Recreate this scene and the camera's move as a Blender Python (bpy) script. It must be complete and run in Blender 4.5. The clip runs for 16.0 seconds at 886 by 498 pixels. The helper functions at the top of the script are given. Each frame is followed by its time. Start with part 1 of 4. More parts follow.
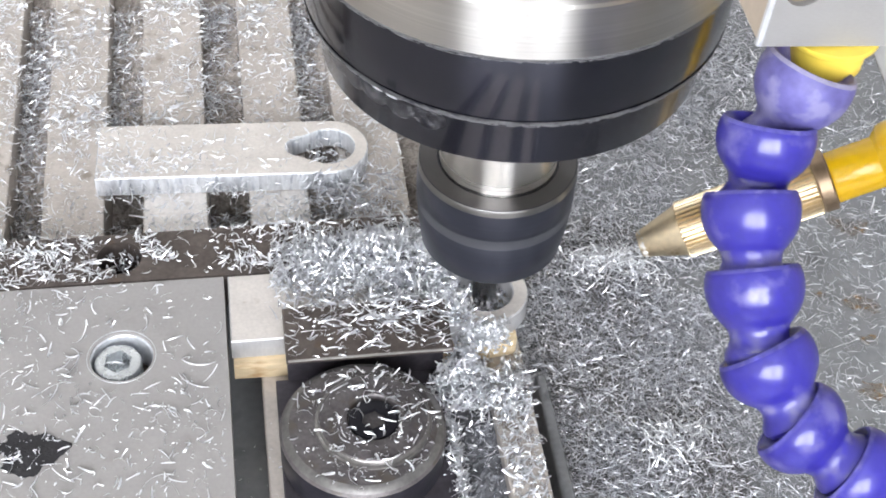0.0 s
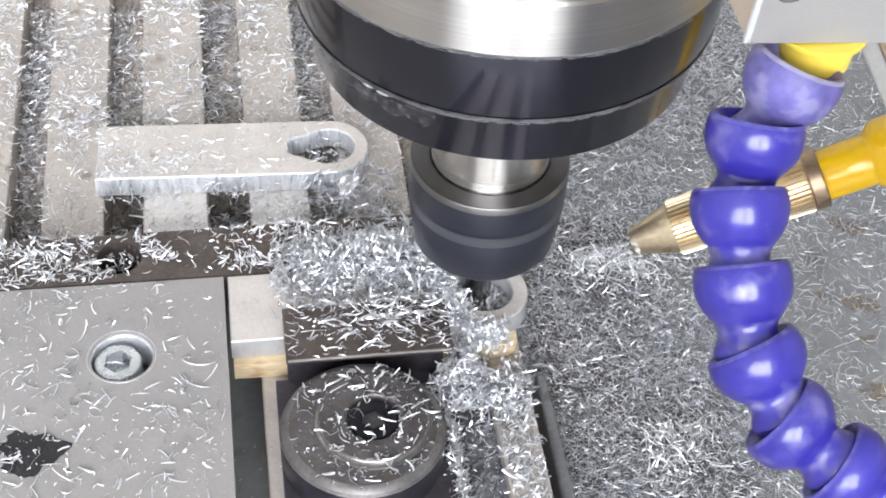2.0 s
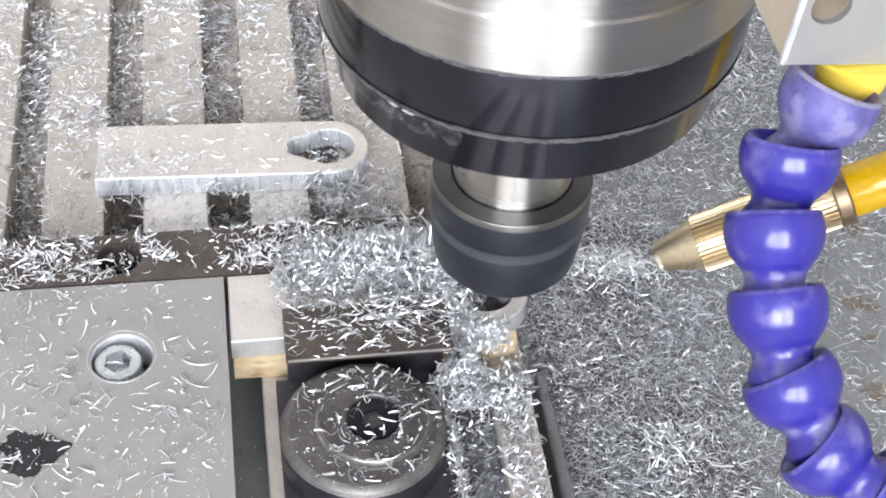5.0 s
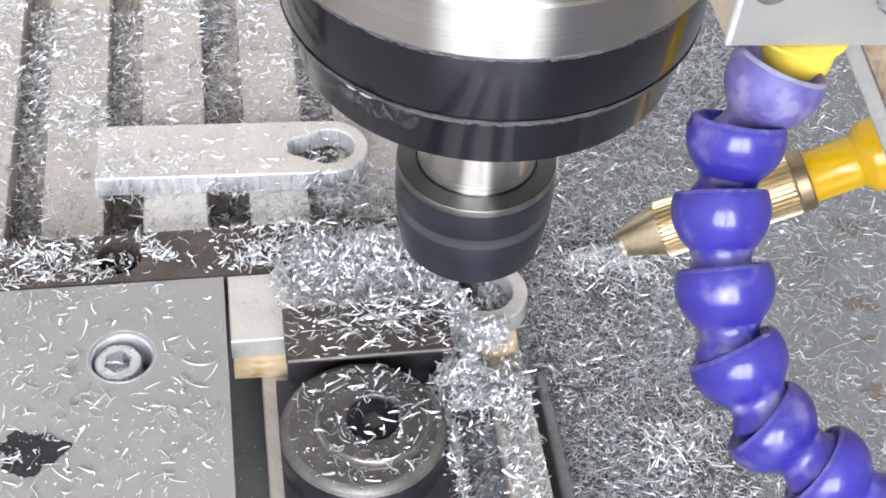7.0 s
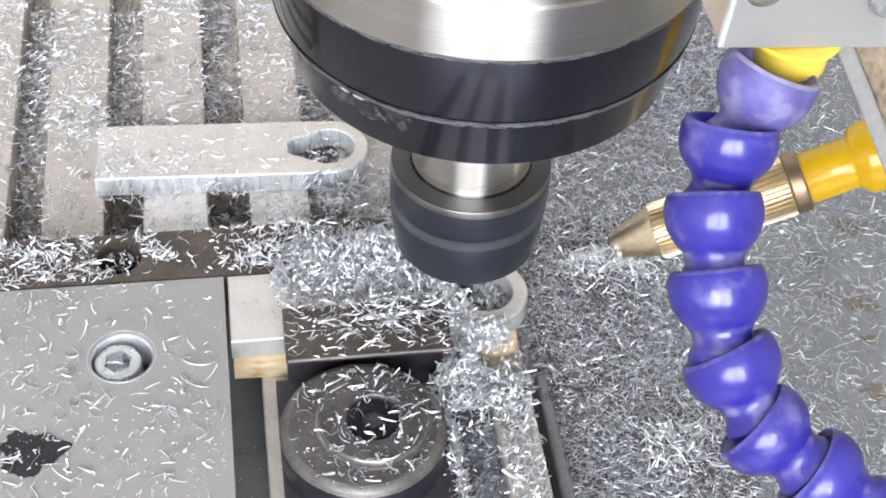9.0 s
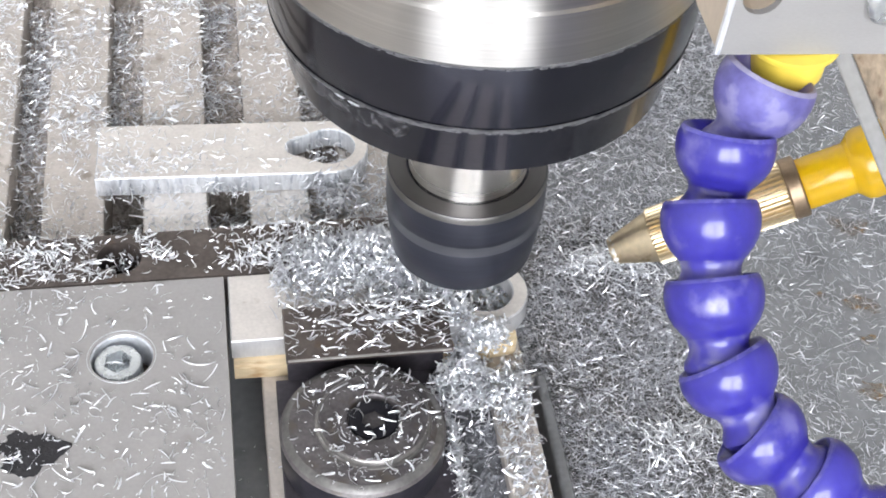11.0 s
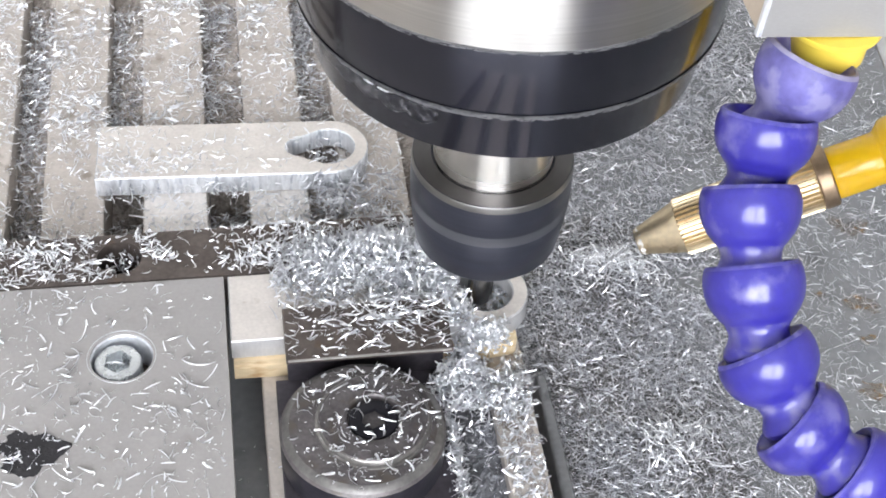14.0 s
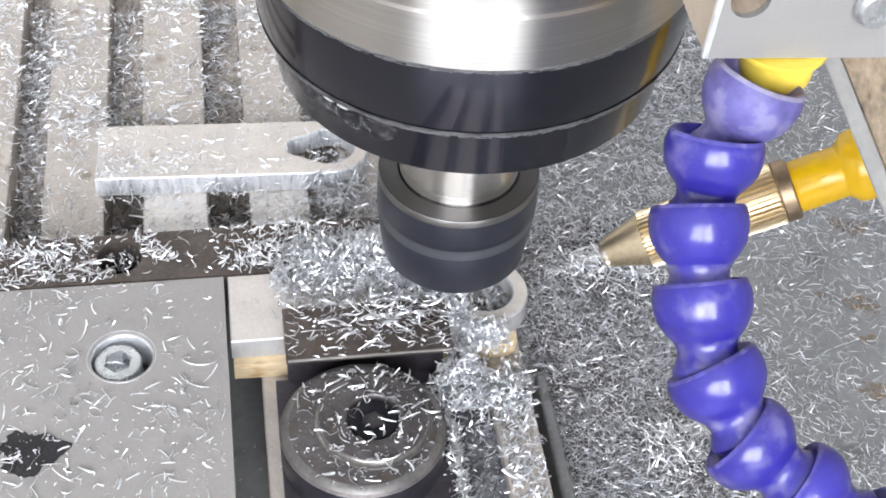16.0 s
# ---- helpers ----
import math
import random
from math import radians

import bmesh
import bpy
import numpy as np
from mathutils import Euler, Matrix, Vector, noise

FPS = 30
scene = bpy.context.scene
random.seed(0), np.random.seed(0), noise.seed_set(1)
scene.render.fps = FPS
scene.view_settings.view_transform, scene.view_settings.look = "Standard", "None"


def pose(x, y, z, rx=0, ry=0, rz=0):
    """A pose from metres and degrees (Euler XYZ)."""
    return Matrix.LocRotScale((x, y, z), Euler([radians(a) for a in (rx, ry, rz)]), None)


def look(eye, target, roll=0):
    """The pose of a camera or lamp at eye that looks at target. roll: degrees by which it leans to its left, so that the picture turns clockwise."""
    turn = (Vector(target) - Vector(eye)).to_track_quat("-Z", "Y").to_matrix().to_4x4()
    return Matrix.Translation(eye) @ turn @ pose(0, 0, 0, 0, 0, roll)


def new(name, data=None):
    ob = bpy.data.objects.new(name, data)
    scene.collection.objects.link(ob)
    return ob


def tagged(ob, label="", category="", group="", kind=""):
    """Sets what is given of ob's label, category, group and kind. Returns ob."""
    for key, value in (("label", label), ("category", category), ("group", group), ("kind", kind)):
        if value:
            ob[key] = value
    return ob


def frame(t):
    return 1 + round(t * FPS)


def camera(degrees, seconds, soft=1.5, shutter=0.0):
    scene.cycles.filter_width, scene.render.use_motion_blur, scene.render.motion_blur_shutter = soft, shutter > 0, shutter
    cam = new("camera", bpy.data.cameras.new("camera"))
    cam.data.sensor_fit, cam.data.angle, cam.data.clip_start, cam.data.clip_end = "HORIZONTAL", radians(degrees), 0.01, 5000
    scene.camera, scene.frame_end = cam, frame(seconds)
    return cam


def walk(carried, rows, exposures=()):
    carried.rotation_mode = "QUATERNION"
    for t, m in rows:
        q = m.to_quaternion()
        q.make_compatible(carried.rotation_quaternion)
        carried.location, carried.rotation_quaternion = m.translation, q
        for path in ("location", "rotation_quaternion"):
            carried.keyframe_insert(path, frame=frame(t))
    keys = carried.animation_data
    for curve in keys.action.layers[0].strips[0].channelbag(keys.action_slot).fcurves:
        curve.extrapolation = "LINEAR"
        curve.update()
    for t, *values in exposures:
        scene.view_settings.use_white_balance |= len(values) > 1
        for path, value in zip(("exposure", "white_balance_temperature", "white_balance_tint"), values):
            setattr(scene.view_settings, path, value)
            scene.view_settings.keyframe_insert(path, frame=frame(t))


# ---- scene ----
cam = camera(33.40, 16.0, soft=1.75, shutter=0.4)
EYE = (0.0, 0.0, 0.263)
VIEW = look(EYE, (0.12849, 0.68262, 0.263 - 0.71943), 3.774)
walk(cam, [(0.0, VIEW), (16.0, VIEW)], [(0.0, 0.0), (16.0, 0.0)])

# ---- light: one large two-pane window behind the camera, and white room walls ----
world = bpy.data.worlds.new("daylight")
scene.world = world
world.use_nodes = True
wn = world.node_tree.nodes
sky = wn.new("ShaderNodeTexSky")
sky.sky_type, sky.sun_disc, sky.sun_elevation, sky.sun_rotation = "NISHITA", False, radians(40), radians(180)
world.node_tree.links.new(sky.outputs[0], wn["Background"].inputs[0])
wn["Background"].inputs[1].default_value = 0.1

ROOM = dict(x0=-1.25, x1=1.35, y0=-1.15, y1=1.45, z0=-0.85, z1=1.70)
WIN = dict(x0=-0.95, x1=0.42, z0=0.22, z1=1.32)


def window_light():
    data = bpy.data.lights.new("window_daylight", "AREA")
    data.shape, data.size, data.size_y = "RECTANGLE", 1.37, 1.10
    data.energy, data.color = 89.0, (0.95, 0.972, 1.03)
    ob = new("window_daylight", data)
    ob.matrix_world = look((-0.265, ROOM["y0"] - 0.13, 0.77), (-0.225, 1.0, 0.60))
    return ob


window_light()

# ---- materials ----


def material(name, color, rough=0.5, metal=0.0, vary=0.15, grain=600.0, stain=60.0, bump=0.1, bump_at=1500.0,
             coat=0.0, second=None, second_at=0.6, per_piece=0.0, rough_vary=0.12, stretch=(1, 1, 1), aniso=0.0):
    """A surface with fine grain, wide stains and relief; second: a colour that shows in worn or dirty spots."""
    m = bpy.data.materials.new(name)
    m.use_nodes = True
    nt = m.node_tree
    n, l = nt.nodes, nt.links
    bsdf = n["Principled BSDF"]
    co = n.new("ShaderNodeTexCoord")
    mp = n.new("ShaderNodeMapping")
    mp.inputs["Scale"].default_value = stretch
    l.new(co.outputs["Object"], mp.inputs["Vector"])

    def noise_at(scale, detail=4.0):
        t = n.new("ShaderNodeTexNoise")
        t.inputs["Scale"].default_value, t.inputs["Detail"].default_value = scale, detail
        l.new(mp.outputs[0], t.inputs["Vector"])
        return t.outputs["Fac"]

    fine, wide = noise_at(grain), noise_at(stain, 6.0)
    mix = n.new("ShaderNodeMath")
    mix.operation = "ADD"
    l.new(fine, mix.inputs[0]), l.new(wide, mix.inputs[1])
    fac = mix.outputs[0]
    if per_piece:
        geo = n.new("ShaderNodeNewGeometry")
        sc = n.new("ShaderNodeMath")
        sc.operation, sc.inputs[1].default_value, sc.inputs[2].default_value = "MULTIPLY_ADD", per_piece, 0.0
        l.new(geo.outputs["Random Per Island"], sc.inputs[0]), l.new(fac, sc.inputs[2])
        fac = sc.outputs[0]
    ramp = n.new("ShaderNodeMapRange")
    ramp.inputs["From Min"].default_value, ramp.inputs["From Max"].default_value = 0.65, 1.35 + per_piece
    ramp.inputs["To Min"].default_value, ramp.inputs["To Max"].default_value = 1.0 - vary, 1.0 + vary
    l.new(fac, ramp.inputs["Value"])
    tint = n.new("ShaderNodeVectorMath")
    tint.operation = "SCALE"
    tint.inputs[0].default_value = color[:3]
    l.new(ramp.outputs[0], tint.inputs["Scale"])
    out = tint.outputs[0]
    if second:
        spot = n.new("ShaderNodeMapRange")
        spot.inputs["From Min"].default_value, spot.inputs["From Max"].default_value = second_at, second_at + 0.12
        l.new(noise_at(stain * 1.7, 8.0), spot.inputs["Value"])
        blend = n.new("ShaderNodeMix")
        blend.data_type = "RGBA"
        l.new(spot.outputs[0], blend.inputs["Factor"])
        l.new(out, blend.inputs["A"])
        blend.inputs["B"].default_value = (*second, 1)
        out = blend.outputs["Result"]
    l.new(out, bsdf.inputs["Base Color"])
    rr = n.new("ShaderNodeMapRange")
    rr.inputs["To Min"].default_value, rr.inputs["To Max"].default_value = max(rough - rough_vary, 0.03), min(rough + rough_vary, 1)
    l.new(wide, rr.inputs["Value"]), l.new(rr.outputs[0], bsdf.inputs["Roughness"])
    bsdf.inputs["Metallic"].default_value = metal
    bsdf.inputs["Coat Weight"].default_value = coat
    bsdf.inputs["Coat Roughness"].default_value = 0.10
    if bump:
        b = n.new("ShaderNodeBump")
        b.inputs["Strength"].default_value, b.inputs["Distance"].default_value = bump, 0.0004
        l.new(noise_at(bump_at, 3.0), b.inputs["Height"]), l.new(b.outputs[0], bsdf.inputs["Normal"])
    if aniso:
        tan = n.new("ShaderNodeTangent")
        tan.direction_type, tan.axis = "RADIAL", "Z"
        l.new(tan.outputs[0], bsdf.inputs["Tangent"])
        bsdf.inputs["Anisotropic"].default_value = aniso
        bsdf.inputs["Anisotropic Rotation"].default_value = 0.25
    return m


def mist_material():
    m = bpy.data.materials.new("fine_spray")
    m.use_nodes = True
    nt = m.node_tree
    mix = nt.nodes.new("ShaderNodeMixShader")
    clear = nt.nodes.new("ShaderNodeBsdfTransparent")
    white = nt.nodes["Principled BSDF"]
    white.inputs["Base Color"].default_value, white.inputs["Roughness"].default_value = (0.85, 0.86, 0.88, 1), 1.0
    mix.inputs[0].default_value = 0.10
    nt.links.new(clear.outputs[0], mix.inputs[1]), nt.links.new(white.outputs[0], mix.inputs[2])
    nt.links.new(mix.outputs[0], nt.nodes["Material Output"].inputs[0])
    return m


def stain_material(name, color, scale, low, high, most):
    """A thin film of dirt, broken up by noise."""
    m = material(name, color, 0.55, 0.0, 0.4, 500, 150, 0.1)
    nt = m.node_tree
    n, l = nt.nodes, nt.links
    mix, clear, spread = n.new("ShaderNodeMixShader"), n.new("ShaderNodeBsdfTransparent"), n.new("ShaderNodeMapRange")
    noise, co = n.new("ShaderNodeTexNoise"), n.new("ShaderNodeTexCoord")
    noise.inputs["Scale"].default_value, noise.inputs["Detail"].default_value = scale, 7.0
    spread.inputs["From Min"].default_value, spread.inputs["From Max"].default_value = low, high
    spread.inputs["To Max"].default_value = most
    l.new(co.outputs["Object"], noise.inputs["Vector"]), l.new(noise.outputs["Fac"], spread.inputs["Value"])
    l.new(spread.outputs[0], mix.inputs[0]), l.new(clear.outputs[0], mix.inputs[1])
    l.new(n["Principled BSDF"].outputs[0], mix.inputs[2]), l.new(mix.outputs[0], n["Material Output"].inputs[0])
    return m


ALU_TABLE = material("worn_aluminium_table", (0.54, 0.495, 0.455), 0.5, 0.35, 0.16, 900, 90, 0.12, second=(0.30, 0.26, 0.22), second_at=0.60)
ALU_PALE = material("pale_land_aluminium", (0.80, 0.765, 0.73), 0.5, 0.2, 0.14, 1000, 160, 0.12, second=(0.55, 0.50, 0.45), second_at=0.62)
# Darker than the lands: the shade inside the slots is mixed into this colour.
ALU_SLOT_SHADE = material("shaded_slot_aluminium", (0.37, 0.335, 0.305), 0.5, 0.25, 0.3, 700, 120, 0.1)
ALU_PART = material("milled_aluminium", (0.68, 0.64, 0.60), 0.45, 0.45, 0.12, 1200, 140, 0.08, second=(0.42, 0.36, 0.30), second_at=0.66)
ALU_EDGE = material("bright_cut_aluminium", (0.72, 0.74, 0.77), 0.32, 0.45, 0.3, 900, 420, 0.35, stretch=(1, 1, 0.22), second=(0.42, 0.45, 0.50), second_at=0.54)
PAINT_GREY = material("grey_painted_plate", (0.318, 0.305, 0.296), 0.42, 0.0, 0.09, 1200, 45, 0.10, 900, second=(0.265, 0.25, 0.235), second_at=0.66)
BLACK_OXIDE = material("black_oxide_steel", (0.118, 0.098, 0.088), 0.42, 0.5, 0.35, 700, 110, 0.15, second=(0.12, 0.085, 0.06), second_at=0.6)
DISC_BLACK = material("black_oxide_disc", (0.112, 0.102, 0.104), 0.42, 0.45, 0.4, 1100, 140, 0.2, second=(0.105, 0.09, 0.078), second_at=0.56)
JAW_SHINE = material("jaw_edge_shine", (0.42, 0.40, 0.38), 0.35, 0.8, 0.2, 900, 200, 0.1)
TURNED = material("turned_stainless", (0.545, 0.53, 0.51), 0.31, 1.0, 0.14, 700, 40, 0.12, 1500, stretch=(0.02, 0.02, 3), aniso=1.0, rough_vary=0.02)
SHANK = material("polished_spindle_steel", (0.66, 0.64, 0.61), 0.27, 1.0, 0.08, 900, 60, 0.08, 1500, stretch=(0.02, 0.02, 3), aniso=1.0, rough_vary=0.02)
ANODISED = material("black_anodised_ring", (0.023, 0.024, 0.038), 0.25, 0.9, 0.12, 900, 60, 0.03, 1500, coat=0.85, stretch=(0.05, 0.05, 2), aniso=1.0, rough_vary=0.01, second=(0.16, 0.16, 0.175), second_at=0.67)
NUT_BLACK = material("dark_blued_nut", (0.044, 0.047, 0.064), 0.36, 0.55, 0.15, 800, 60, 0.03, stretch=(0.05, 0.05, 3), aniso=0.6)
SEAM = material("fuzzy_worn_seam", (0.17, 0.17, 0.175), 0.55, 0.3, 0.6, 1600, 300, 0.3)
EDGE_RUB_SHEEN = material("rubbed_edge_with_reflection", (0.14, 0.14, 0.147), 0.55, 0.3, 0.7, 1600, 220, 0.3, second=(0.03, 0.031, 0.042), second_at=0.5)
SWARF_BED = material("packed_dusty_swarf", (0.40, 0.365, 0.335), 0.6, 0.15, 0.5, 1500, 300, 0.9, 1100, second=(0.20, 0.17, 0.15), second_at=0.55)
SCUFF = material("white_scuff", (0.165, 0.165, 0.175), 0.6, 0.1, 0.4, 1500, 200, 0.2)
CARBIDE = material("carbide_tool_steel", (0.42, 0.42, 0.43), 0.25, 1.0, 0.1, 900, 200, 0.02)
BLUE = material("blue_hose_plastic", (0.032, 0.026, 0.275), 0.34, 0.0, 0.16, 900, 90, 0.05, coat=0.45, rough_vary=0.12, second=(0.115, 0.106, 0.33), second_at=0.57)
BLUE_RIM = material("rubbed_blue_rim", (0.075, 0.069, 0.31), 0.45, 0.0, 0.5, 900, 260, 0.1, second=(0.16, 0.15, 0.40), second_at=0.54)
BLUE_WORN = material("chalky_blue_plastic", (0.118, 0.108, 0.315), 0.5, 0.0, 0.3, 600, 130, 0.15, second=(0.205, 0.195, 0.37), second_at=0.49)
YELLOW = material("yellow_plastic", (0.83, 0.50, 0.008), 0.27, 0.0, 0.06, 500, 60, 0.03, coat=0.2)
YELLOW_PALE = material("yellow_fitting", (0.82, 0.62, 0.085), 0.35, 0.0, 0.06, 500, 60, 0.03)
BRASS = material("brass", (0.70, 0.59, 0.41), 0.40, 1.0, 0.14, 900, 120, 0.06, second=(0.42, 0.27, 0.10), second_at=0.62)
BRASS_DULL = material("dull_brass_collar", (0.34, 0.25, 0.17), 0.4, 0.9, 0.2, 900, 120, 0.06)
BLOCK_ALU = material("sawn_aluminium_block", (0.31, 0.305, 0.30), 0.5, 0.2, 0.06, 1200, 60, 0.05, stretch=(1, 1, 4))
GROOVE = material("grey_groove_steel", (0.12, 0.124, 0.14), 0.4, 0.6, 0.1, 800, 60, 0.02, stretch=(0.05, 0.05, 3))
ANNULUS = material("nut_face_with_reflection", (0.165, 0.16, 0.158), 0.38, 1.0, 0.12, 800, 60, 0.02)
BLOCK_SIDE = material("beige_block_side", (0.50, 0.42, 0.33), 0.5, 0.1, 0.08, 700, 60, 0.05)
WOOD = material("rough_sawn_wood", (0.235, 0.185, 0.132), 0.8, 0.0, 0.6, 900, 260, 1.0, 900, second=(0.12, 0.075, 0.045), second_at=0.60, stretch=(1, 0.6, 0.6))
WOOD_EDGE = material("grey_board_edge", (0.25, 0.248, 0.243), 0.8, 0.0, 0.15, 700, 90, 0.2)
TAN = material("tan_spacer_board", (0.66, 0.53, 0.34), 0.6, 0.0, 0.2, 800, 160, 0.2, second=(0.36, 0.19, 0.07), second_at=0.58, stretch=(0.3, 1, 1))
STRIP = material("dark_grey_strip", (0.20, 0.205, 0.215), 0.4, 0.35, 0.2, 600, 120, 0.1, second=(0.11, 0.115, 0.125), second_at=0.58)
TRAY = material("grey_painted_tray", (0.235, 0.242, 0.25), 0.34, 0.15, 0.16, 500, 30, 0.06, second=(0.15, 0.155, 0.16), second_at=0.6)
RUST = stain_material("rust_film", (0.27, 0.19, 0.11), 520.0, 0.34, 0.70, 0.8)
CHIP = material("aluminium_chips", (0.82, 0.83, 0.86), 0.30, 0.84, 0.42, 900, 300, 0.0, per_piece=0.9)
CHIP_WHITE = material("bright_loose_chips", (0.80, 0.81, 0.835), 0.33, 0.62, 0.32, 900, 300, 0.0, per_piece=0.9)
CHIP_DULL = material("dull_aluminium_chips", (0.60, 0.61, 0.645), 0.42, 0.75, 0.46, 900, 300, 0.0, per_piece=1.2)
ALU_FRESH = material("fresh_cut_aluminium", (0.50, 0.50, 0.505), 0.42, 0.4, 0.12, 1200, 160, 0.12, stretch=(1, 1, 0.4))
BORE = material("bare_bore_metal", (0.60, 0.62, 0.65), 0.36, 0.35, 0.2, 900, 200, 0.1)
# Darker than the disc face, for the shade on its side.
DISC_SIDE_SHADE = material("shaded_disc_side", (0.034, 0.033, 0.043), 0.4, 0.4, 0.3, 900, 160, 0.1)
# Jaw steel with the shade under its lip put into the colour.
JAW_SHADE = material("shaded_jaw_steel", (0.062, 0.056, 0.066), 0.45, 0.4, 0.3, 700, 120, 0.1)
SLOT_DIRT = material("dark_slot_dirt", (0.185, 0.19, 0.205), 0.5, 0.3, 0.5, 1500, 300, 0.9, 1100, second=(0.11, 0.113, 0.125), second_at=0.55)
CHALK = stain_material("pale_coolant_residue", (0.36, 0.345, 0.50), 420.0, 0.46, 0.74, 0.42)
BLUE_CHALK = material("pale_chalky_rim", (0.26, 0.245, 0.36), 0.65, 0.0, 0.3, 700, 200, 0.2, second=(0.17, 0.155, 0.38), second_at=0.56)
CRUST = material("white_nozzle_crust", (0.62, 0.60, 0.56), 0.7, 0.0, 0.3, 900, 200, 0.2)
PACKED = material("packed_dark_swarf", (0.17, 0.165, 0.165), 0.55, 0.2, 0.5, 1500, 220, 0.9, 1100, second=(0.10, 0.095, 0.092), second_at=0.55)
RUB = stain_material("pale_rub_marks", (0.30, 0.30, 0.32), 900.0, 0.50, 0.76, 0.5)
MIST = mist_material()
SCREW = material("zinc_screw", (0.70, 0.73, 0.75), 0.28, 0.85, 0.2, 900, 300, 0.1)
BLACK_HOLE = material("black_patch_and_hole_shade", (0.018, 0.017, 0.02), 0.6, 0.0, 0.5, 900, 300, 0.4)
WALL = material("white_wall_paint", (0.74, 0.73, 0.71), 0.8, 0.0, 0.05, 40, 3, 0.05, 200)
CEIL = material("white_ceiling_paint", (0.80, 0.80, 0.79), 0.85, 0.0, 0.04, 40, 3, 0.05, 200)
FLOOR = material("grey_workshop_floor", (0.30, 0.29, 0.28), 0.7, 0.0, 0.15, 60, 5, 0.1, 200)
BENCH = material("workbench_board", (0.40, 0.33, 0.25), 0.6, 0.0, 0.2, 80, 12, 0.1, 300, stretch=(0.2, 1, 1))
FRAME_WHITE = material("white_window_frame", (0.80, 0.80, 0.79), 0.4, 0.0, 0.04, 60, 8, 0.03, 200)

# ---- building helpers ----


def link_mesh(name, bm, mat, parent=None, label="", smooth=False, root=None):
    me = bpy.data.meshes.new(name)
    if root is not None:
        bmesh.ops.translate(bm, verts=bm.verts, vec=-Vector(root))
    bm.to_mesh(me)
    bm.free()
    for m_ in (mat if isinstance(mat, (list, tuple)) else (mat,)):
        me.materials.append(m_)
    if smooth:
        me.shade_smooth()
        me.set_sharp_from_angle(angle=radians(35))
    ob = new(name, me)
    if parent is not None:
        ob.parent = parent
    if label:
        tagged(ob, label)
    return ob


def part(name, bm, mat, parent, label="", smooth=True):
    """One mesh under a thing; given in world places, kept in the space of its thing."""
    root = Vector((0, 0, 0))
    p = parent
    while p is not None:
        root += p.location
        p = p.parent
    return link_mesh(name, bm, mat, parent, label, smooth, root)


def thing(name, at, label, category, group="", kind=""):
    ob = new(name)
    ob.empty_display_size = 0.01
    ob.location = at
    return tagged(ob, label, category, group, kind)


def box(x0, x1, y0, y1, z0, z1, bevel=0.0, segments=2, bm=None):
    own = bm is None
    b = bmesh.new()
    bmesh.ops.create_cube(b, size=1, matrix=Matrix.Translation(((x0 + x1) / 2, (y0 + y1) / 2, (z0 + z1) / 2)) @ Matrix.Diagonal((x1 - x0, y1 - y0, z1 - z0, 1)))
    if bevel:
        bmesh.ops.bevel(b, geom=b.edges[:], offset=bevel, segments=segments, affect="EDGES", profile=0.5)
    if own:
        return b
    me = bpy.data.meshes.new("tmp")
    b.to_mesh(me)
    b.free()
    bm.from_mesh(me)
    bpy.data.meshes.remove(me)
    return bm


def lathe(profile, m=None, n=96, close=True):
    """A turned body: profile of (radius, height) about local z, set by the matrix m."""
    b = bmesh.new()
    rings = []
    for r, z in profile:
        if r < 1e-6:
            rings.append([b.verts.new((0, 0, z))])
        else:
            rings.append([b.verts.new((r * math.cos(2 * math.pi * k / n), r * math.sin(2 * math.pi * k / n), z)) for k in range(n)])
    for u, w in zip(rings, rings[1:]):
        for k in range(n):
            k2 = (k + 1) % n
            if len(u) == 1 and len(w) == 1:
                continue
            if len(u) == 1:
                b.faces.new((u[0], w[k2], w[k]))
            elif len(w) == 1:
                b.faces.new((u[k], u[k2], w[0]))
            else:
                b.faces.new((u[k], u[k2], w[k2], w[k]))
    if close:
        for ring, flip in ((rings[0], True), (rings[-1], False)):
            if len(ring) > 1:
                b.faces.new(ring[::-1] if flip else ring)
    bmesh.ops.recalc_face_normals(b, faces=b.faces[:])
    if m is not None:
        bmesh.ops.transform(b, matrix=m, verts=b.verts[:])
    return b


def slab(outline, holes, z0, z1, bevel=0.0):
    """A plate of the given outline, with holes that go through it."""
    b = bmesh.new()
    loops = []
    for pts in (outline, *holes):
        vs = [b.verts.new((x, y, z1)) for x, y in pts]
        loops.append([b.edges.new((vs[k], vs[(k + 1) % len(vs)])) for k in range(len(vs))])
    bmesh.ops.triangle_fill(b, edges=b.edges[:], use_beauty=True)
    top = b.faces[:]
    for fc in top:
        if fc.normal.z < 0:
            fc.normal_flip()
    ext = bmesh.ops.extrude_face_region(b, geom=top)
    bmesh.ops.translate(b, verts=[g for g in ext["geom"] if isinstance(g, bmesh.types.BMVert)], vec=(0, 0, z0 - z1))
    bmesh.ops.recalc_face_normals(b, faces=b.faces[:])
    return b


def arc(cx, cy, r, a0, a1, n):
    return [(cx + r * math.cos(radians(a0 + (a1 - a0) * k / n)), cy + r * math.sin(radians(a0 + (a1 - a0) * k / n))) for k in range(n + 1)]


def along(a, b_):
    """The pose whose z axis runs from a to b."""
    a, b_ = Vector(a), Vector(b_)
    return Matrix.Translation(a) @ (b_ - a).to_track_quat("Z", "Y").to_matrix().to_4x4()


# ---- the room that closes the place ----


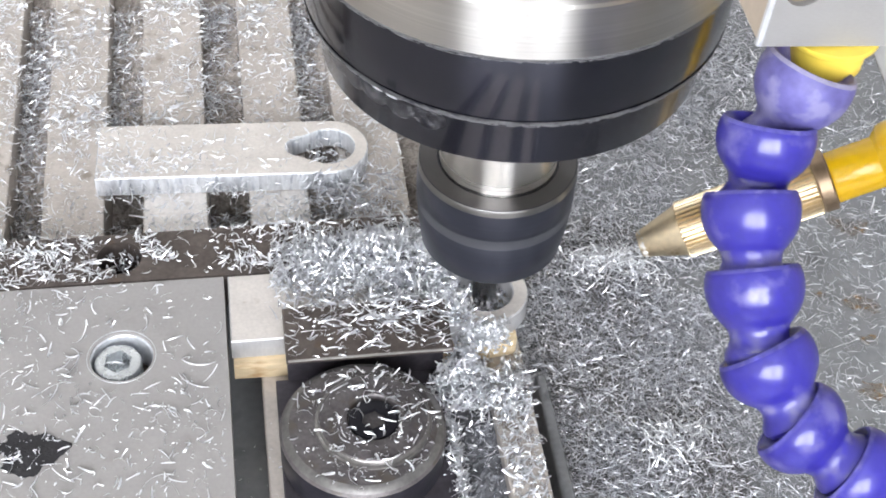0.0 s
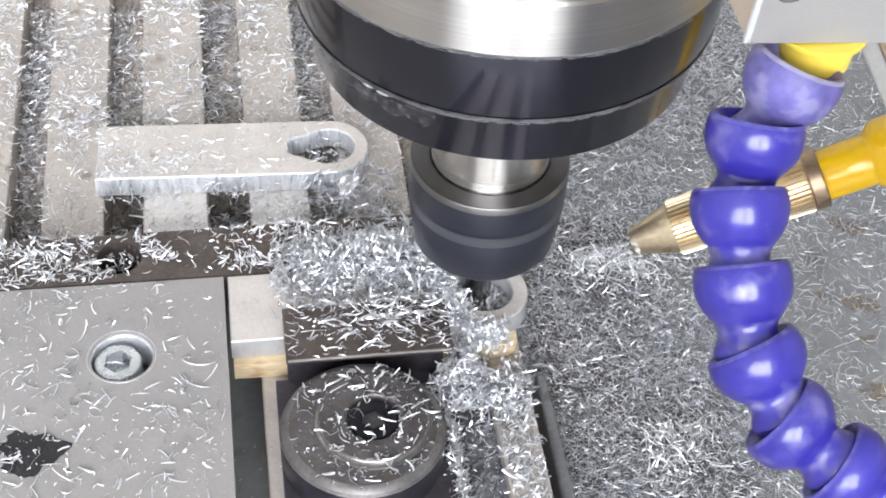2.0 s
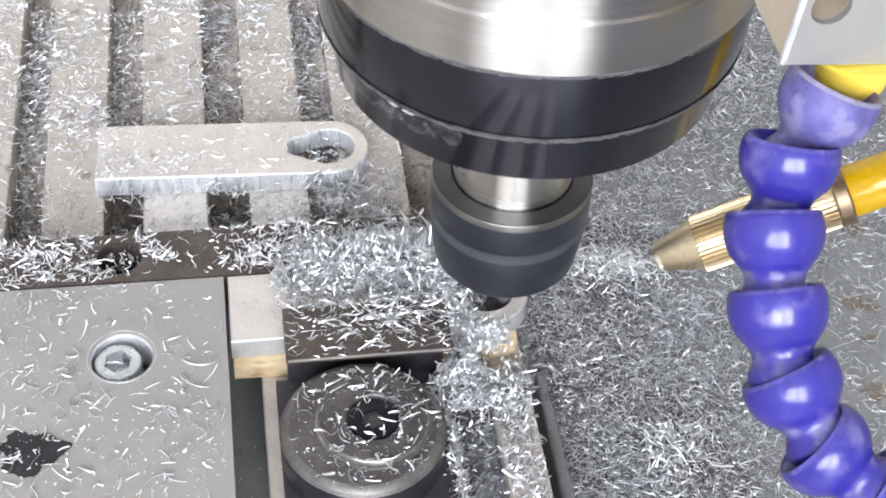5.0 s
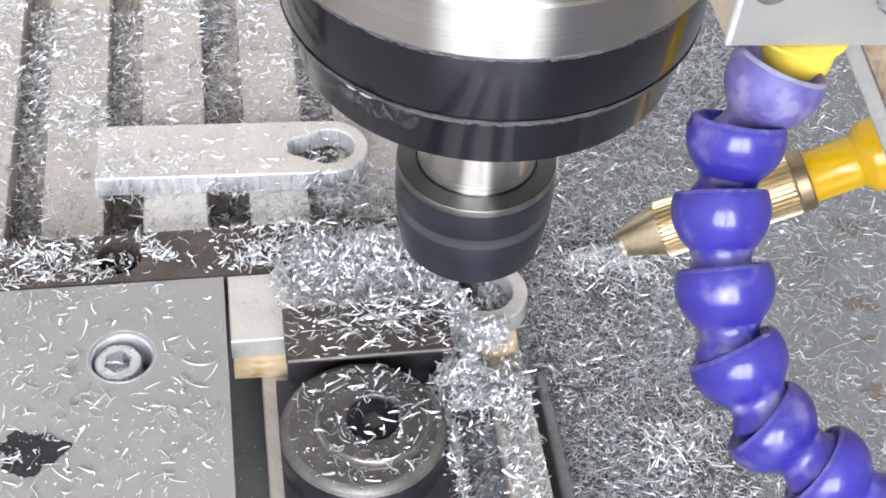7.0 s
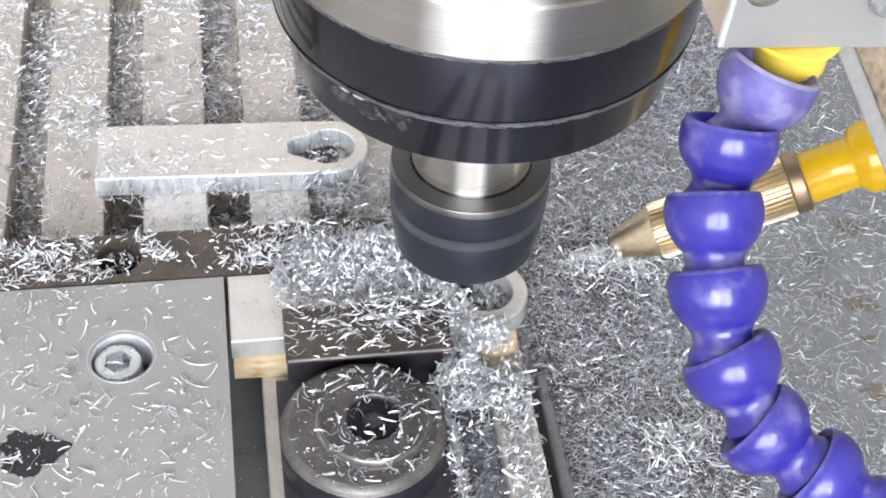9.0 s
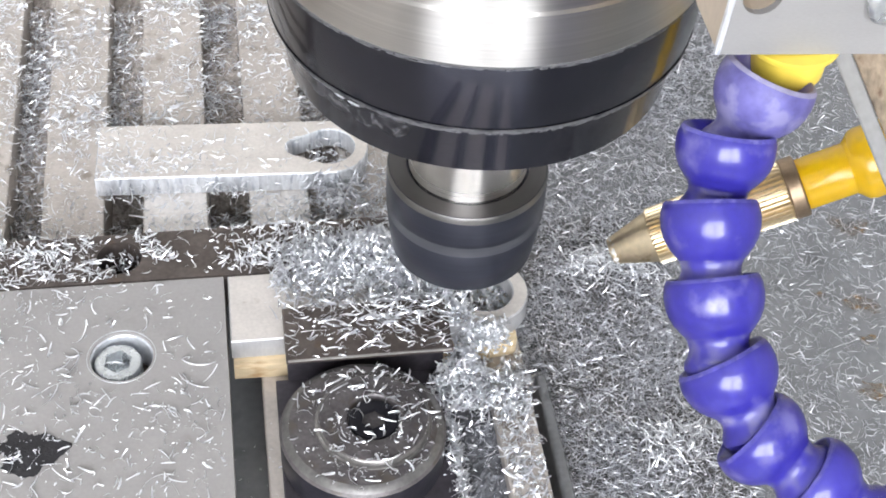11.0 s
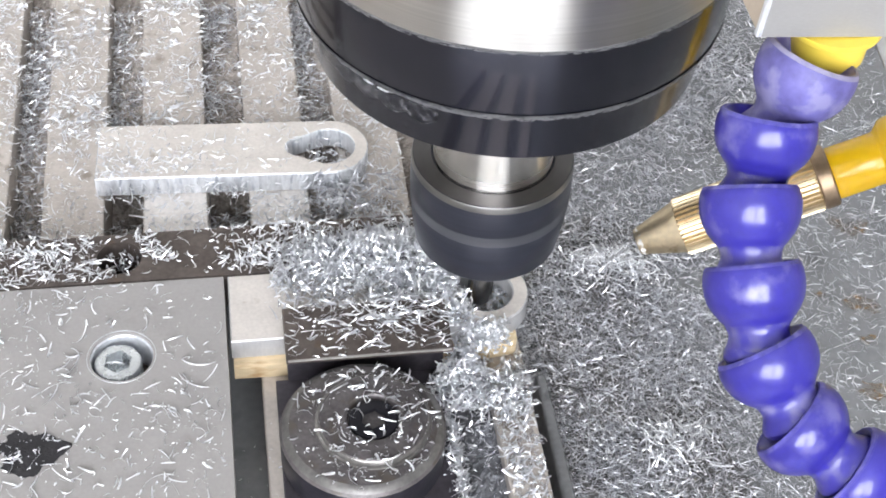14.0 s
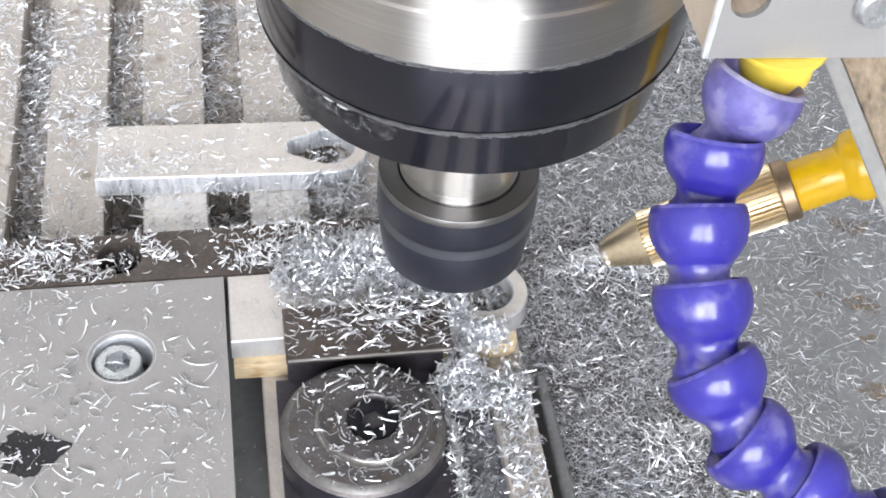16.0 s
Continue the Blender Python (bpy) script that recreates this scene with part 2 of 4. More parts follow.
def room():
    r = ROOM
    t = 0.12
    tagged(link_mesh("floor", box(r["x0"] - t, r["x1"] + t, r["y0"] - t, r["y1"] + t, r["z0"] - 0.1, r["z0"]), FLOOR), "grey concrete workshop floor", "floor", kind="structure")
    tagged(link_mesh("ceiling", box(r["x0"] - t, r["x1"] + t, r["y0"] - t, r["y1"] + t, r["z1"], r["z1"] + 0.1), CEIL), "plain white painted ceiling", "ceiling", kind="structure")
    for name, b in (("wall_west", (r["x0"] - t, r["x0"], r["y0"], r["y1"])), ("wall_east", (r["x1"], r["x1"] + t, r["y0"], r["y1"])), ("wall_north", (r["x0"] - t, r["x1"] + t, r["y1"], r["y1"] + t))):
        tagged(link_mesh(name, box(*b, r["z0"], r["z1"]), WALL), "plain white painted workshop wall", "wall", kind="structure")
    bm = bmesh.new()
    y0, y1 = r["y0"] - t, r["y0"]
    box(r["x0"] - t, WIN["x0"], y0, y1, r["z0"], r["z1"], bm=bm)
    box(WIN["x1"], r["x1"] + t, y0, y1, r["z0"], r["z1"], bm=bm)
    box(WIN["x0"], WIN["x1"], y0, y1, r["z0"], WIN["z0"], bm=bm)
    box(WIN["x0"], WIN["x1"], y0, y1, WIN["z1"], r["z1"], bm=bm)
    tagged(link_mesh("wall_south", bm, WALL), "white wall with a wide window opening", "wall", kind="structure")
    win = thing("window_1", ((WIN["x0"] + WIN["x1"]) / 2, y0 + 0.06, WIN["z0"]), "white framed window with five tall panes, daylight outside", "window", kind="structure")
    bm = bmesh.new()
    f = 0.05
    box(WIN["x0"], WIN["x1"], y0 + 0.03, y0 + 0.09, WIN["z0"], WIN["z0"] + f, bm=bm)
    box(WIN["x0"], WIN["x1"], y0 + 0.03, y0 + 0.09, WIN["z1"] - f, WIN["z1"], bm=bm)
    for x, f in ((WIN["x0"], 0.05), (-0.77, 0.05), (-0.48, 0.06), (-0.19, 0.12), (0.09, 0.05), (WIN["x1"] - 0.05, 0.05)):
        box(x, x + f, y0 + 0.032, y0 + 0.088, WIN["z0"] + 0.05, WIN["z1"] - 0.05, bm=bm)
    part("window_frame", bm, FRAME_WHITE, win, smooth=False)
    part("window_sill", box(WIN["x0"], WIN["x1"], y0 + 0.09, y1 + 0.04, WIN["z0"] - 0.02, WIN["z0"] - 0.001, 0.004), FRAME_WHITE, win, smooth=False)
    tagged(link_mesh("workbench", box(-0.7, 0.95, -0.30, 1.05, -0.10, -0.061, 0.004), BENCH), "wooden workbench top under the machine", "workbench", kind="structure")


room()

# ---- the machine: bed tray and slotted table ----
TRAY_Z = -0.016
SLOTS = [(-0.1107, -0.1012), (-0.0857, -0.0762), (-0.0597, -0.0510), (-0.0357, -0.0262), (-0.0100, 0.0003), (0.0156, 0.0243), (0.0407, 0.0514)]
TABLE_X = (-0.136, 0.0605)
TABLE_Y = (0.05, 0.50)


def tray():
    t = thing("tray", (0.2, 0.3, TRAY_Z), "grey painted metal machine bed with rust stains", "machine bed", kind="structure")
    part("tray_sheet", box(-0.20, 0.60, -0.10, 0.85, TRAY_Z - 0.045, TRAY_Z, 0.003), TRAY, t, smooth=False)
    random.seed(41)
    for cx, cy, s in ((0.1545, 0.2357, 0.0032), (0.1572, 0.2330, 0.0018), (0.1446, 0.2390, 0.0013), (0.1612, 0.2623, 0.0034), (0.1575, 0.2650, 0.0016), (0.1492, 0.2070, 0.0042), (0.1525, 0.2230, 0.0018)):
        b = bmesh.new()
        vs = [b.verts.new((cx + s * 1.6 * q * math.cos(a), cy + s * q * math.sin(a), TRAY_Z + 0.0002)) for a, q in ((2 * math.pi * k / 18, random.uniform(0.45, 1.1)) for k in range(18))]
        b.faces.new(vs)
        part("rust_stain", b, RUST, t, smooth=False)
    return t


def table():
    t = thing("slotted_table", (0, 0.25, -0.016), "aluminium machine table with deep lengthwise slots, worn and dusty", "machine table")
    xs = [TABLE_X[0]] + [x for s in SLOTS for x in s] + [TABLE_X[1]]
    part("table_base", box(TABLE_X[0], TABLE_X[1], *TABLE_Y, TRAY_Z - 0.006, -0.0165), ALU_SLOT_SHADE, t, "slot bottoms of the table, their shade put into the colour", smooth=False)
    for k in range(0, len(xs), 2):
        b = box(xs[k], xs[k + 1], *TABLE_Y, -0.0164, 0.0, 0.0005)
        part("land", b, ALU_TABLE, t, smooth=False)
    # Stretches of two lands before the strap, in a brighter colour.
    for a, b in ((SLOTS[3][1], SLOTS[4][0]), (SLOTS[4][1], SLOTS[5][0])):
        part("pale_patch", box(a + 0.0004, b - 0.0004, 0.2490, 0.2790, -0.0004, 0.0002), ALU_PALE, t, "stretch of a land in a brighter colour", smooth=False)
    b = box(-0.0018, 0.0018, 0.115, 0.2128, TRAY_Z + 0.0002, -0.0060, 0.0009, 3)
    for v in b.verts:
        far = min(max((v.co.y - 0.178) / 0.034, 0.0), 1.0)
        v.co.x = 0.0654 - 0.0002 * far + v.co.x * (1.15 - 0.45 * far)
    part("side_strip", b, STRIP, t, "dark grey strip along the table edge")
    return t


tray()
table()

# ---- fixture on the table ----


def fence():
    t = thing("fence_bar", (-0.03, 0.243, 0), "dark blackened steel bar with a round hole, strewn with chips", "steel bar")
    hole = arc(-0.0305, 0.2432, 0.0052, 0, 345, 23)
    b = slab([(-0.130, 0.2361), (0.0405, 0.2354), (0.0405, 0.2512), (-0.130, 0.2502)], [hole], 0.0005, 0.0112)
    part("bar", b, BLACK_OXIDE, t, smooth=False)
    # Near-black disc closes the hole; the hole's shade is in its colour.
    part("hole_shade", lathe([(0.0, 0.0007), (0.0050, 0.0007), (0.0050, 0.0012), (0.0, 0.0012)], pose(-0.0305, 0.2432, 0), 32), BLACK_HOLE, t, smooth=False)
    return t


def plate():
    t = thing("fixture_plate", (-0.06, 0.18, 0), "grey painted fixture plate with a recessed screw", "fixture plate")
    cx, cy = -0.0297, 0.2134
    b = slab([(-0.135, 0.070), (-0.0061, 0.070), (-0.0068, 0.2351), (-0.130, 0.2357)], [arc(cx, cy, 0.0069, 0, 352, 45)], 0.001, 0.011)
    part("plate", b, PAINT_GREY, t, smooth=False)
    part("bore_rim", lathe([(0.0066, 0.0098), (0.0073, 0.01095), (0.00745, 0.01108), (0.0076, 0.0109)], pose(cx, cy, 0), 64, close=False), BORE, t, "bright bare rim of the screw recess")
    part("bore_wall", lathe([(0.0066, 0.0017), (0.0066, 0.0099)], pose(cx, cy, 0), 64, close=False), BORE, t, "bare metal wall of the screw recess")
    # Black steel colour puts the recess's shade on its floor, round the screw.
    part("bore_floor_shade", lathe([(0, 0.0016), (0.0069, 0.0016), (0.0069, 0.0011), (0, 0.0011)], pose(cx, cy, 0), 48), BLACK_OXIDE, t)
    random.seed(12)
    outline = [(-0.0478 + q * 0.0078 * math.cos(a), 0.1894 + q * 0.0063 * math.sin(a)) for a, q in ((2 * math.pi * k / 60, 0.86 + 0.13 * math.sin(3 * 2 * math.pi * k / 60 + 1) + 0.08 * math.sin(7 * 2 * math.pi * k / 60) + random.uniform(-0.07, 0.07)) for k in range(60))]
    part("chipped_patch", slab(outline, [], 0.0108, 0.01115), BLACK_HOLE, t, "black bare patch in the grey paint", smooth=False)
    s = thing("cap_screw", (cx, cy, 0.0016), "zinc-plated hex socket cap screw in the plate", "screw")
    screw_head(s, cx - 0.0009, cy - 0.0003, 0.0017, 0.0098, 0.0052, 0.0032, SCREW)
    return t


def screw_head(parent, cx, cy, z0, z1, r, hexr, mat):
    """A round head with a hexagonal socket sunk into it."""
    n = 48
    b = bmesh.new()
    hexa = [(cx + hexr * math.cos(radians(60 * k + 20)), cy + hexr * math.sin(radians(60 * k + 20))) for k in range(6)]
    ring = arc(cx, cy, r - 0.0009, 0, 360 - 360 / n, n - 1)
    top = [b.verts.new((x, y, z1)) for x, y in ring]
    hx = [b.verts.new((x, y, z1)) for x, y in hexa]
    edges = [b.edges.new((top[k], top[(k + 1) % n])) for k in range(n)] + [b.edges.new((hx[k], hx[(k + 1) % 6])) for k in range(6)]
    bmesh.ops.triangle_fill(b, edges=edges, use_beauty=True)
    low = [b.verts.new((x, y, z1 - 0.75 * (z1 - z0))) for x, y in hexa]
    for k in range(6):
        b.faces.new((hx[k], hx[(k + 1) % 6], low[(k + 1) % 6], low[k]))
    b.faces.new(low)
    prev = top
    for rr, z in ((r - 0.0003, z1 - 0.0002), (r, z1 - 0.0008), (r, z0)):
        cur = [b.verts.new((cx + rr * math.cos(2 * math.pi * k / n), cy + rr * math.sin(2 * math.pi * k / n), z)) for k in range(n)]
        for k in range(n):
            b.faces.new((prev[k], prev[(k + 1) % n], cur[(k + 1) % n], cur[k]))
        prev = cur
    b.faces.new(prev)
    bmesh.ops.recalc_face_normals(b, faces=b.faces[:])
    return part("screw_head", b, mat, parent)


def strap_outline(x_end, yc, half, length):
    return [(x_end - length, yc - half)] + arc(x_end - half, yc, half, -90, 90, 36) + [(x_end - length, yc + half)]


def tear_slot(cx, cy, r, dx, r2):
    """The outline of a drop-shaped slot: a wide round end and a narrow one."""
    d = math.degrees(math.acos((r - r2) / dx))
    return arc(cx, cy, r, -(180 - d), 180 - d, 44) + arc(cx - dx, cy, r2, 180 - d, 180 + d, 16)


def strap(name, label, m, edge):
    t = thing(name, m.translation, label, "clamp strap")
    half, length = 0.0100, 0.0688
    b = slab(strap_outline(0.0314, 0, half, length), [tear_slot(0.0214, 0, 0.0064, 0.0081, 0.0030)], 0.0, 0.006)
    rim = [e for e in b.edges if len(e.link_faces) == 2 and abs(e.link_faces[0].normal.z - e.link_faces[1].normal.z) > 0.5]
    bmesh.ops.bevel(b, geom=rim, offset=0.0003, segments=1, affect="EDGES", profile=0.5)
    b.normal_update()
    for fc in b.faces:
        fc.material_index = 0 if abs(fc.normal.z) > 0.9 else 1
    bmesh.ops.transform(b, matrix=m, verts=b.verts[:])
    wall = b.copy()
    bmesh.ops.delete(b, geom=[fc for fc in b.faces if fc.material_index == 1], context="FACES")
    bmesh.ops.delete(wall, geom=[fc for fc in wall.faces if fc.material_index == 0], context="FACES")
    for fc in wall.faces:
        fc.material_index = 0
    part("strap_body", b, ALU_PART, t, "flat dull aluminium faces")
    part("milled_edge", wall, edge, t, "bright milled edge and slot wall")
    return t


def work():
    strap("workpiece", "aluminium strap being milled, drop-shaped pocket in its rounded end", pose(0.0315, 0.2252, 0.005), ALU_FRESH)
    strap("finished_strap", "finished aluminium strap with a drop-shaped slot, lying on the table", pose(0.0003, 0.2838, 0.0004, 0, 0, -2.6), ALU_EDGE)
    t = thing("spacer_board", (0.028, 0.225, 0), "pale tan spacer board under the workpiece, edges burnt brown", "spacer board")
    part("board", slab([(-0.0056, 0.2134), (0.0030, 0.2132), (0.0200, 0.2134), (0.0380, 0.2131), (0.0455, 0.2133), (0.0562, 0.2139), (0.0584, 0.2144), (0.0592, 0.2153), (0.0590, 0.2345), (-0.0056, 0.2345)], [], 0.0002, 0.0049), TAN, t, smooth=False)


def jaw():
    t = thing("clamp_jaw", (0.024, 0.213, 0.0), "dark blackened steel clamp jaw gripping the workpiece", "clamp jaw")
    part("jaw_body", box(0.0058, 0.0425, 0.2050, 0.2205, 0.0139, 0.0150, 0.0003), BLACK_OXIDE, t, smooth=False)
    # Step and foot are coloured darker to carry the shade below the lip.
    part("jaw_step", box(0.0060, 0.0422, 0.2078, 0.2205, 0.0112, 0.0138), JAW_SHADE, t, "jaw step, the shade under the lip put into its colour", smooth=False)
    part("jaw_foot", box(0.0062, 0.0410, 0.2092, 0.2128, 0.0031, 0.0111), JAW_SHADE, t, "recessed jaw foot, shade put into its dark colour", smooth=False)
    # Added plate, near black in place of the dark gap beside the cam.
    part("dark_gap_plate", box(0.0034, 0.0402, 0.166, 0.2098, 0.0002, 0.0030, 0.0003), JAW_SHADE, t, "added dark plate in place of the gap under jaw and cam", smooth=False)
    # Pale strip paints the shine along the jaw's front edge.
    part("edge_shine", box(0.0062, 0.0421, 0.20485, 0.2054, 0.0146, 0.01515, 0.0002), JAW_SHINE, t, "front edge strip, its shine put into the colour", smooth=False)
    return t


def cam_disc():
    cx, cy, zt = 0.0208, 0.1878, 0.0135
    t = thing("cam_clamp", (cx, cy, 0), "round black steel cam clamp with stepped face, chips on it", "cam clamp")
    R = 0.0176
    prof = [(0, 0.0031), (R - 0.0010, 0.0031), (R - 0.0005, 0.0036), (R - 0.0005, zt - 0.0018), (R, zt - 0.0016), (R - 0.0012, zt - 0.0004), (R - 0.0022, zt), (0, zt)]
    sx, sy = cx + 0.0022, cy + 0.0004
    hub = [(0.0124, zt - 0.0004), (0.0122, zt + 0.0004), (0.0116, zt + 0.0005), (0.0115, zt + 0.0012), (0.0111, zt + 0.0016), (0.0062, zt + 0.0016), (0.0058, zt + 0.0012), (0.0057, zt - 0.0004)]
    part("disc", lathe(prof, pose(cx, cy, 0), 120), DISC_BLACK, t)
    part("disc_side", lathe([(R - 0.0004, 0.0034), (R - 0.0001, 0.0040), (R - 0.0001, zt - 0.0017)], pose(cx, cy, 0), 120, close=False), DISC_SIDE_SHADE, t, "side of the disc, shade put into its dark colour")
    part("hub", lathe(hub, pose(sx, sy, 0), 96, close=False), DISC_BLACK, t, "raised stepped hub")
    # Step is coloured lighter than the hub to hold its lit edge.
    part("step_edge", lathe([(0.01245, zt - 0.0001), (0.01228, zt + 0.00045), (0.01175, zt + 0.00056), (0.01158, zt + 0.00120), (0.01135, zt + 0.00143)], pose(sx, sy, 0), 96, close=False), material("turned_step_glint", (0.24, 0.23, 0.22), 0.34, 0.8, 0.3, 900, 160, 0.1), t, "turned step round the hub, its glint put into the colour")
    # Rim chamfer is lighter than the disc: its highlight is in the colour.
    part("rim_edge", lathe([(R + 0.00003, zt - 0.0017), (R - 0.00116, zt - 0.00034), (R - 0.0020, zt + 0.00006)], pose(cx, cy, 0), 120, close=False), material("rim_highlight_steel", (0.17, 0.165, 0.16), 0.36, 0.7, 0.3, 900, 160, 0.1), t, "chamfer of the disc, its highlight put into the colour")
    s = thing("clamp_screw", (sx, sy, zt), "black hex socket screw sunk in the cam clamp", "screw")
    screw_head(s, sx, sy, zt - 0.0030, zt + 0.0010, 0.0054, 0.0027, material("black_screw_steel", (0.014, 0.014, 0.019), 0.32, 0.4, 0.3, 900, 200, 0.05))
    return t


fence()
plate()
work()
jaw()
cam_disc()

# ---- the moving head ----
AX, AY = 0.05327, 0.22754
HEAD_Z = 0.0054


def scuffs(m, count, a0, a1, r_low, z_low, r_high, z_high, seed, whole=False, wide=1.0):
    """Small thin patches rubbed along a turned edge, between two angles."""
    q = random.Random(seed)
    b = bmesh.new()
    for _ in range(count):
        a = a0 if whole else q.uniform(a0, a1)
        w = a1 - a0 if whole else wide * q.uniform(0.25, 1.7) * q.uniform(0.3, 1.0)
        lo = 0.0 if whole else q.uniform(0.0, 0.6)
        hi = 1.0 if whole else min(1.0, lo + q.uniform(0.12, 0.5))
        rows = []
        for k in range(7):
            ang = radians(a + w * k / 6)
            pinch = 0.5 * (hi - lo) * (1 - math.sin(math.pi * (0.12 + 0.76 * k / 6))) * q.uniform(0.6, 1.3)
            rows.append([b.verts.new(((r_low + (r_high - r_low) * s + 0.00006) * math.cos(ang), (r_low + (r_high - r_low) * s + 0.00006) * math.sin(ang), z_low + (z_high - z_low) * s)) for s in (lo + pinch, hi - pinch)])
        for u, w2 in zip(rows, rows[1:]):
            b.faces.new((u[0], w2[0], w2[1], u[1]))
    bmesh.ops.transform(b, matrix=m, verts=b.verts[:])
    return b


def spindle():
    t = thing("spindle", (AX, AY, HEAD_Z), "milling spindle with stainless body, black ring and dark collet nut", "spindle")
    m = pose(AX, AY, 0.263)
    part("housing", lathe([(0.030, -0.1532), (0.0412, -0.1532), (0.0417, -0.1526), (0.0417, -0.1425), (0.0412, -0.1420), (0.0412, -0.060), (0.038, -0.055), (0, -0.055)], m, 160), TURNED, t, "turned stainless steel housing")
    ring = part("black_ring", lathe([(0.020, -0.1685), (0.0398, -0.1685), (0.0404, -0.1679), (0.0409, -0.1640), (0.0413, -0.1545), (0.0411, -0.1530), (0.030, -0.1529)], m, 160), ANODISED, t, "glossy black anodised ring")
    # Grey holds both the rubbed wear and the chamfer's reflection.
    part("ring_edge", lathe([(0.0390, -0.16875), (0.0399, -0.1687), (0.0405, -0.1679), (0.04068, -0.1672)], m, 160, close=False), EDGE_RUB_SHEEN, ring, "worn grey edge of the black ring, its reflection in the colour")
    part("edge_scuff", scuffs(m, 420, -160, -35, 0.0401, -0.16885, 0.0407, -0.1674, 4, wide=1.6), SCUFF, ring, "white scuffs on the ring edge")
    part("seam_scuff", scuffs(m, 260, -152, -25, 0.04148, -0.1537, 0.04165, -0.1530, 9, wide=1.8), SCUFF, ring, "ragged pale line where ring and housing meet")
    part("bright_nick", scuffs(m, 1, -138.0, -134.8, 0.04085, -0.1683, 0.0410, -0.1676, 2, True), ALU_EDGE, ring, "bright nick in the ring edge")
    part("bright_nick", scuffs(m, 1, -133.6, -130.2, 0.04085, -0.1684, 0.0410, -0.1677, 3, True), ALU_EDGE, ring, "bright nick in the ring edge")
    part("ring_seam", lathe([(0.0412, -0.15345), (0.04145, -0.1533), (0.0415, -0.1530), (0.0416, -0.1527)], m, 160, close=False), SEAM, ring, "worn seam above the black ring")
    part("end_cap", lathe([(0.0141, -0.1804), (0.0366, -0.1804), (0.0374, -0.1797), (0.0388, -0.1686), (0.020, -0.1684)], m, 160), ANODISED, t, "black lower end cap")
    for k in range(5):
        part("cap_scuff", scuffs(m, 1, -164 + 9 * k, -154 + 9 * k, 0.0380, -0.1750, 0.03875, -0.1688, 13 + k, True), RUB, t, "faint grey rub marks on the end cap")
    part("shaft", lathe([(0, -0.2130), (0.0126, -0.2130), (0.0126, -0.1790), (0, -0.1790)], m, 120), SHANK, t, "polished steel shaft")
    nut = part("collet_nut", lathe([(0, -0.2370), (0.0118, -0.2372), (0.0146, -0.2366), (0.0157, -0.2352), (0.0166, -0.2290), (0.0170, -0.2238), (0.0168, -0.2231), (0.0168, -0.2215), (0.0172, -0.2207), (0.0172, -0.2143), (0.0170, -0.2126), (0.0166, -0.2124), (0.0131, -0.2124), (0.0131, -0.2135), (0, -0.2135)], m, 120), NUT_BLACK, t, "dark blued collet nut")
    # Chamfer coloured lighter than the nut to hold the rim's highlight.
    part("nut_rim", lathe([(0.01722, -0.2140), (0.01712, -0.2128), (0.0169, -0.2124)], m, 120, close=False), material("nut_rim_highlight", (0.23, 0.225, 0.22), 0.38, 1.0, 0.3, 900, 200, 0.05), nut, "chamfer of the nut, its highlight put into the colour")
    # Lighter than the nut, with the shaft's reflection put into its colour.
    part("nut_face", lathe([(0.0168, -0.2123), (0.0131, -0.2122)], m, 120, close=False), ANNULUS, nut, "brownish top face of the nut, the shaft's reflection in its colour")
    part("nut_groove", lathe([(0.01722, -0.2209), (0.0171, -0.2217), (0.0171, -0.2229), (0.01715, -0.2237)], m, 120, close=False), GROOVE, nut, "lighter groove round the nut")
    b = lathe([(0, -0.2575), (0.0028, -0.2575), (0.0030, -0.2571), (0.0030, -0.236), (0, -0.236)], None, 32)
    for v in b.verts:
        if v.co.z < -0.243 and v.co.xy.length > 0.001:
            a = math.atan2(v.co.y, v.co.x)
            v.co.xy *= 0.90 + 0.10 * abs(math.cos(a))
    bmesh.ops.transform(b, matrix=m, verts=b.verts[:])
    mill = part("end_mill", b, CARBIDE, t, "bright six millimetre end mill")
    return t, nut, mill


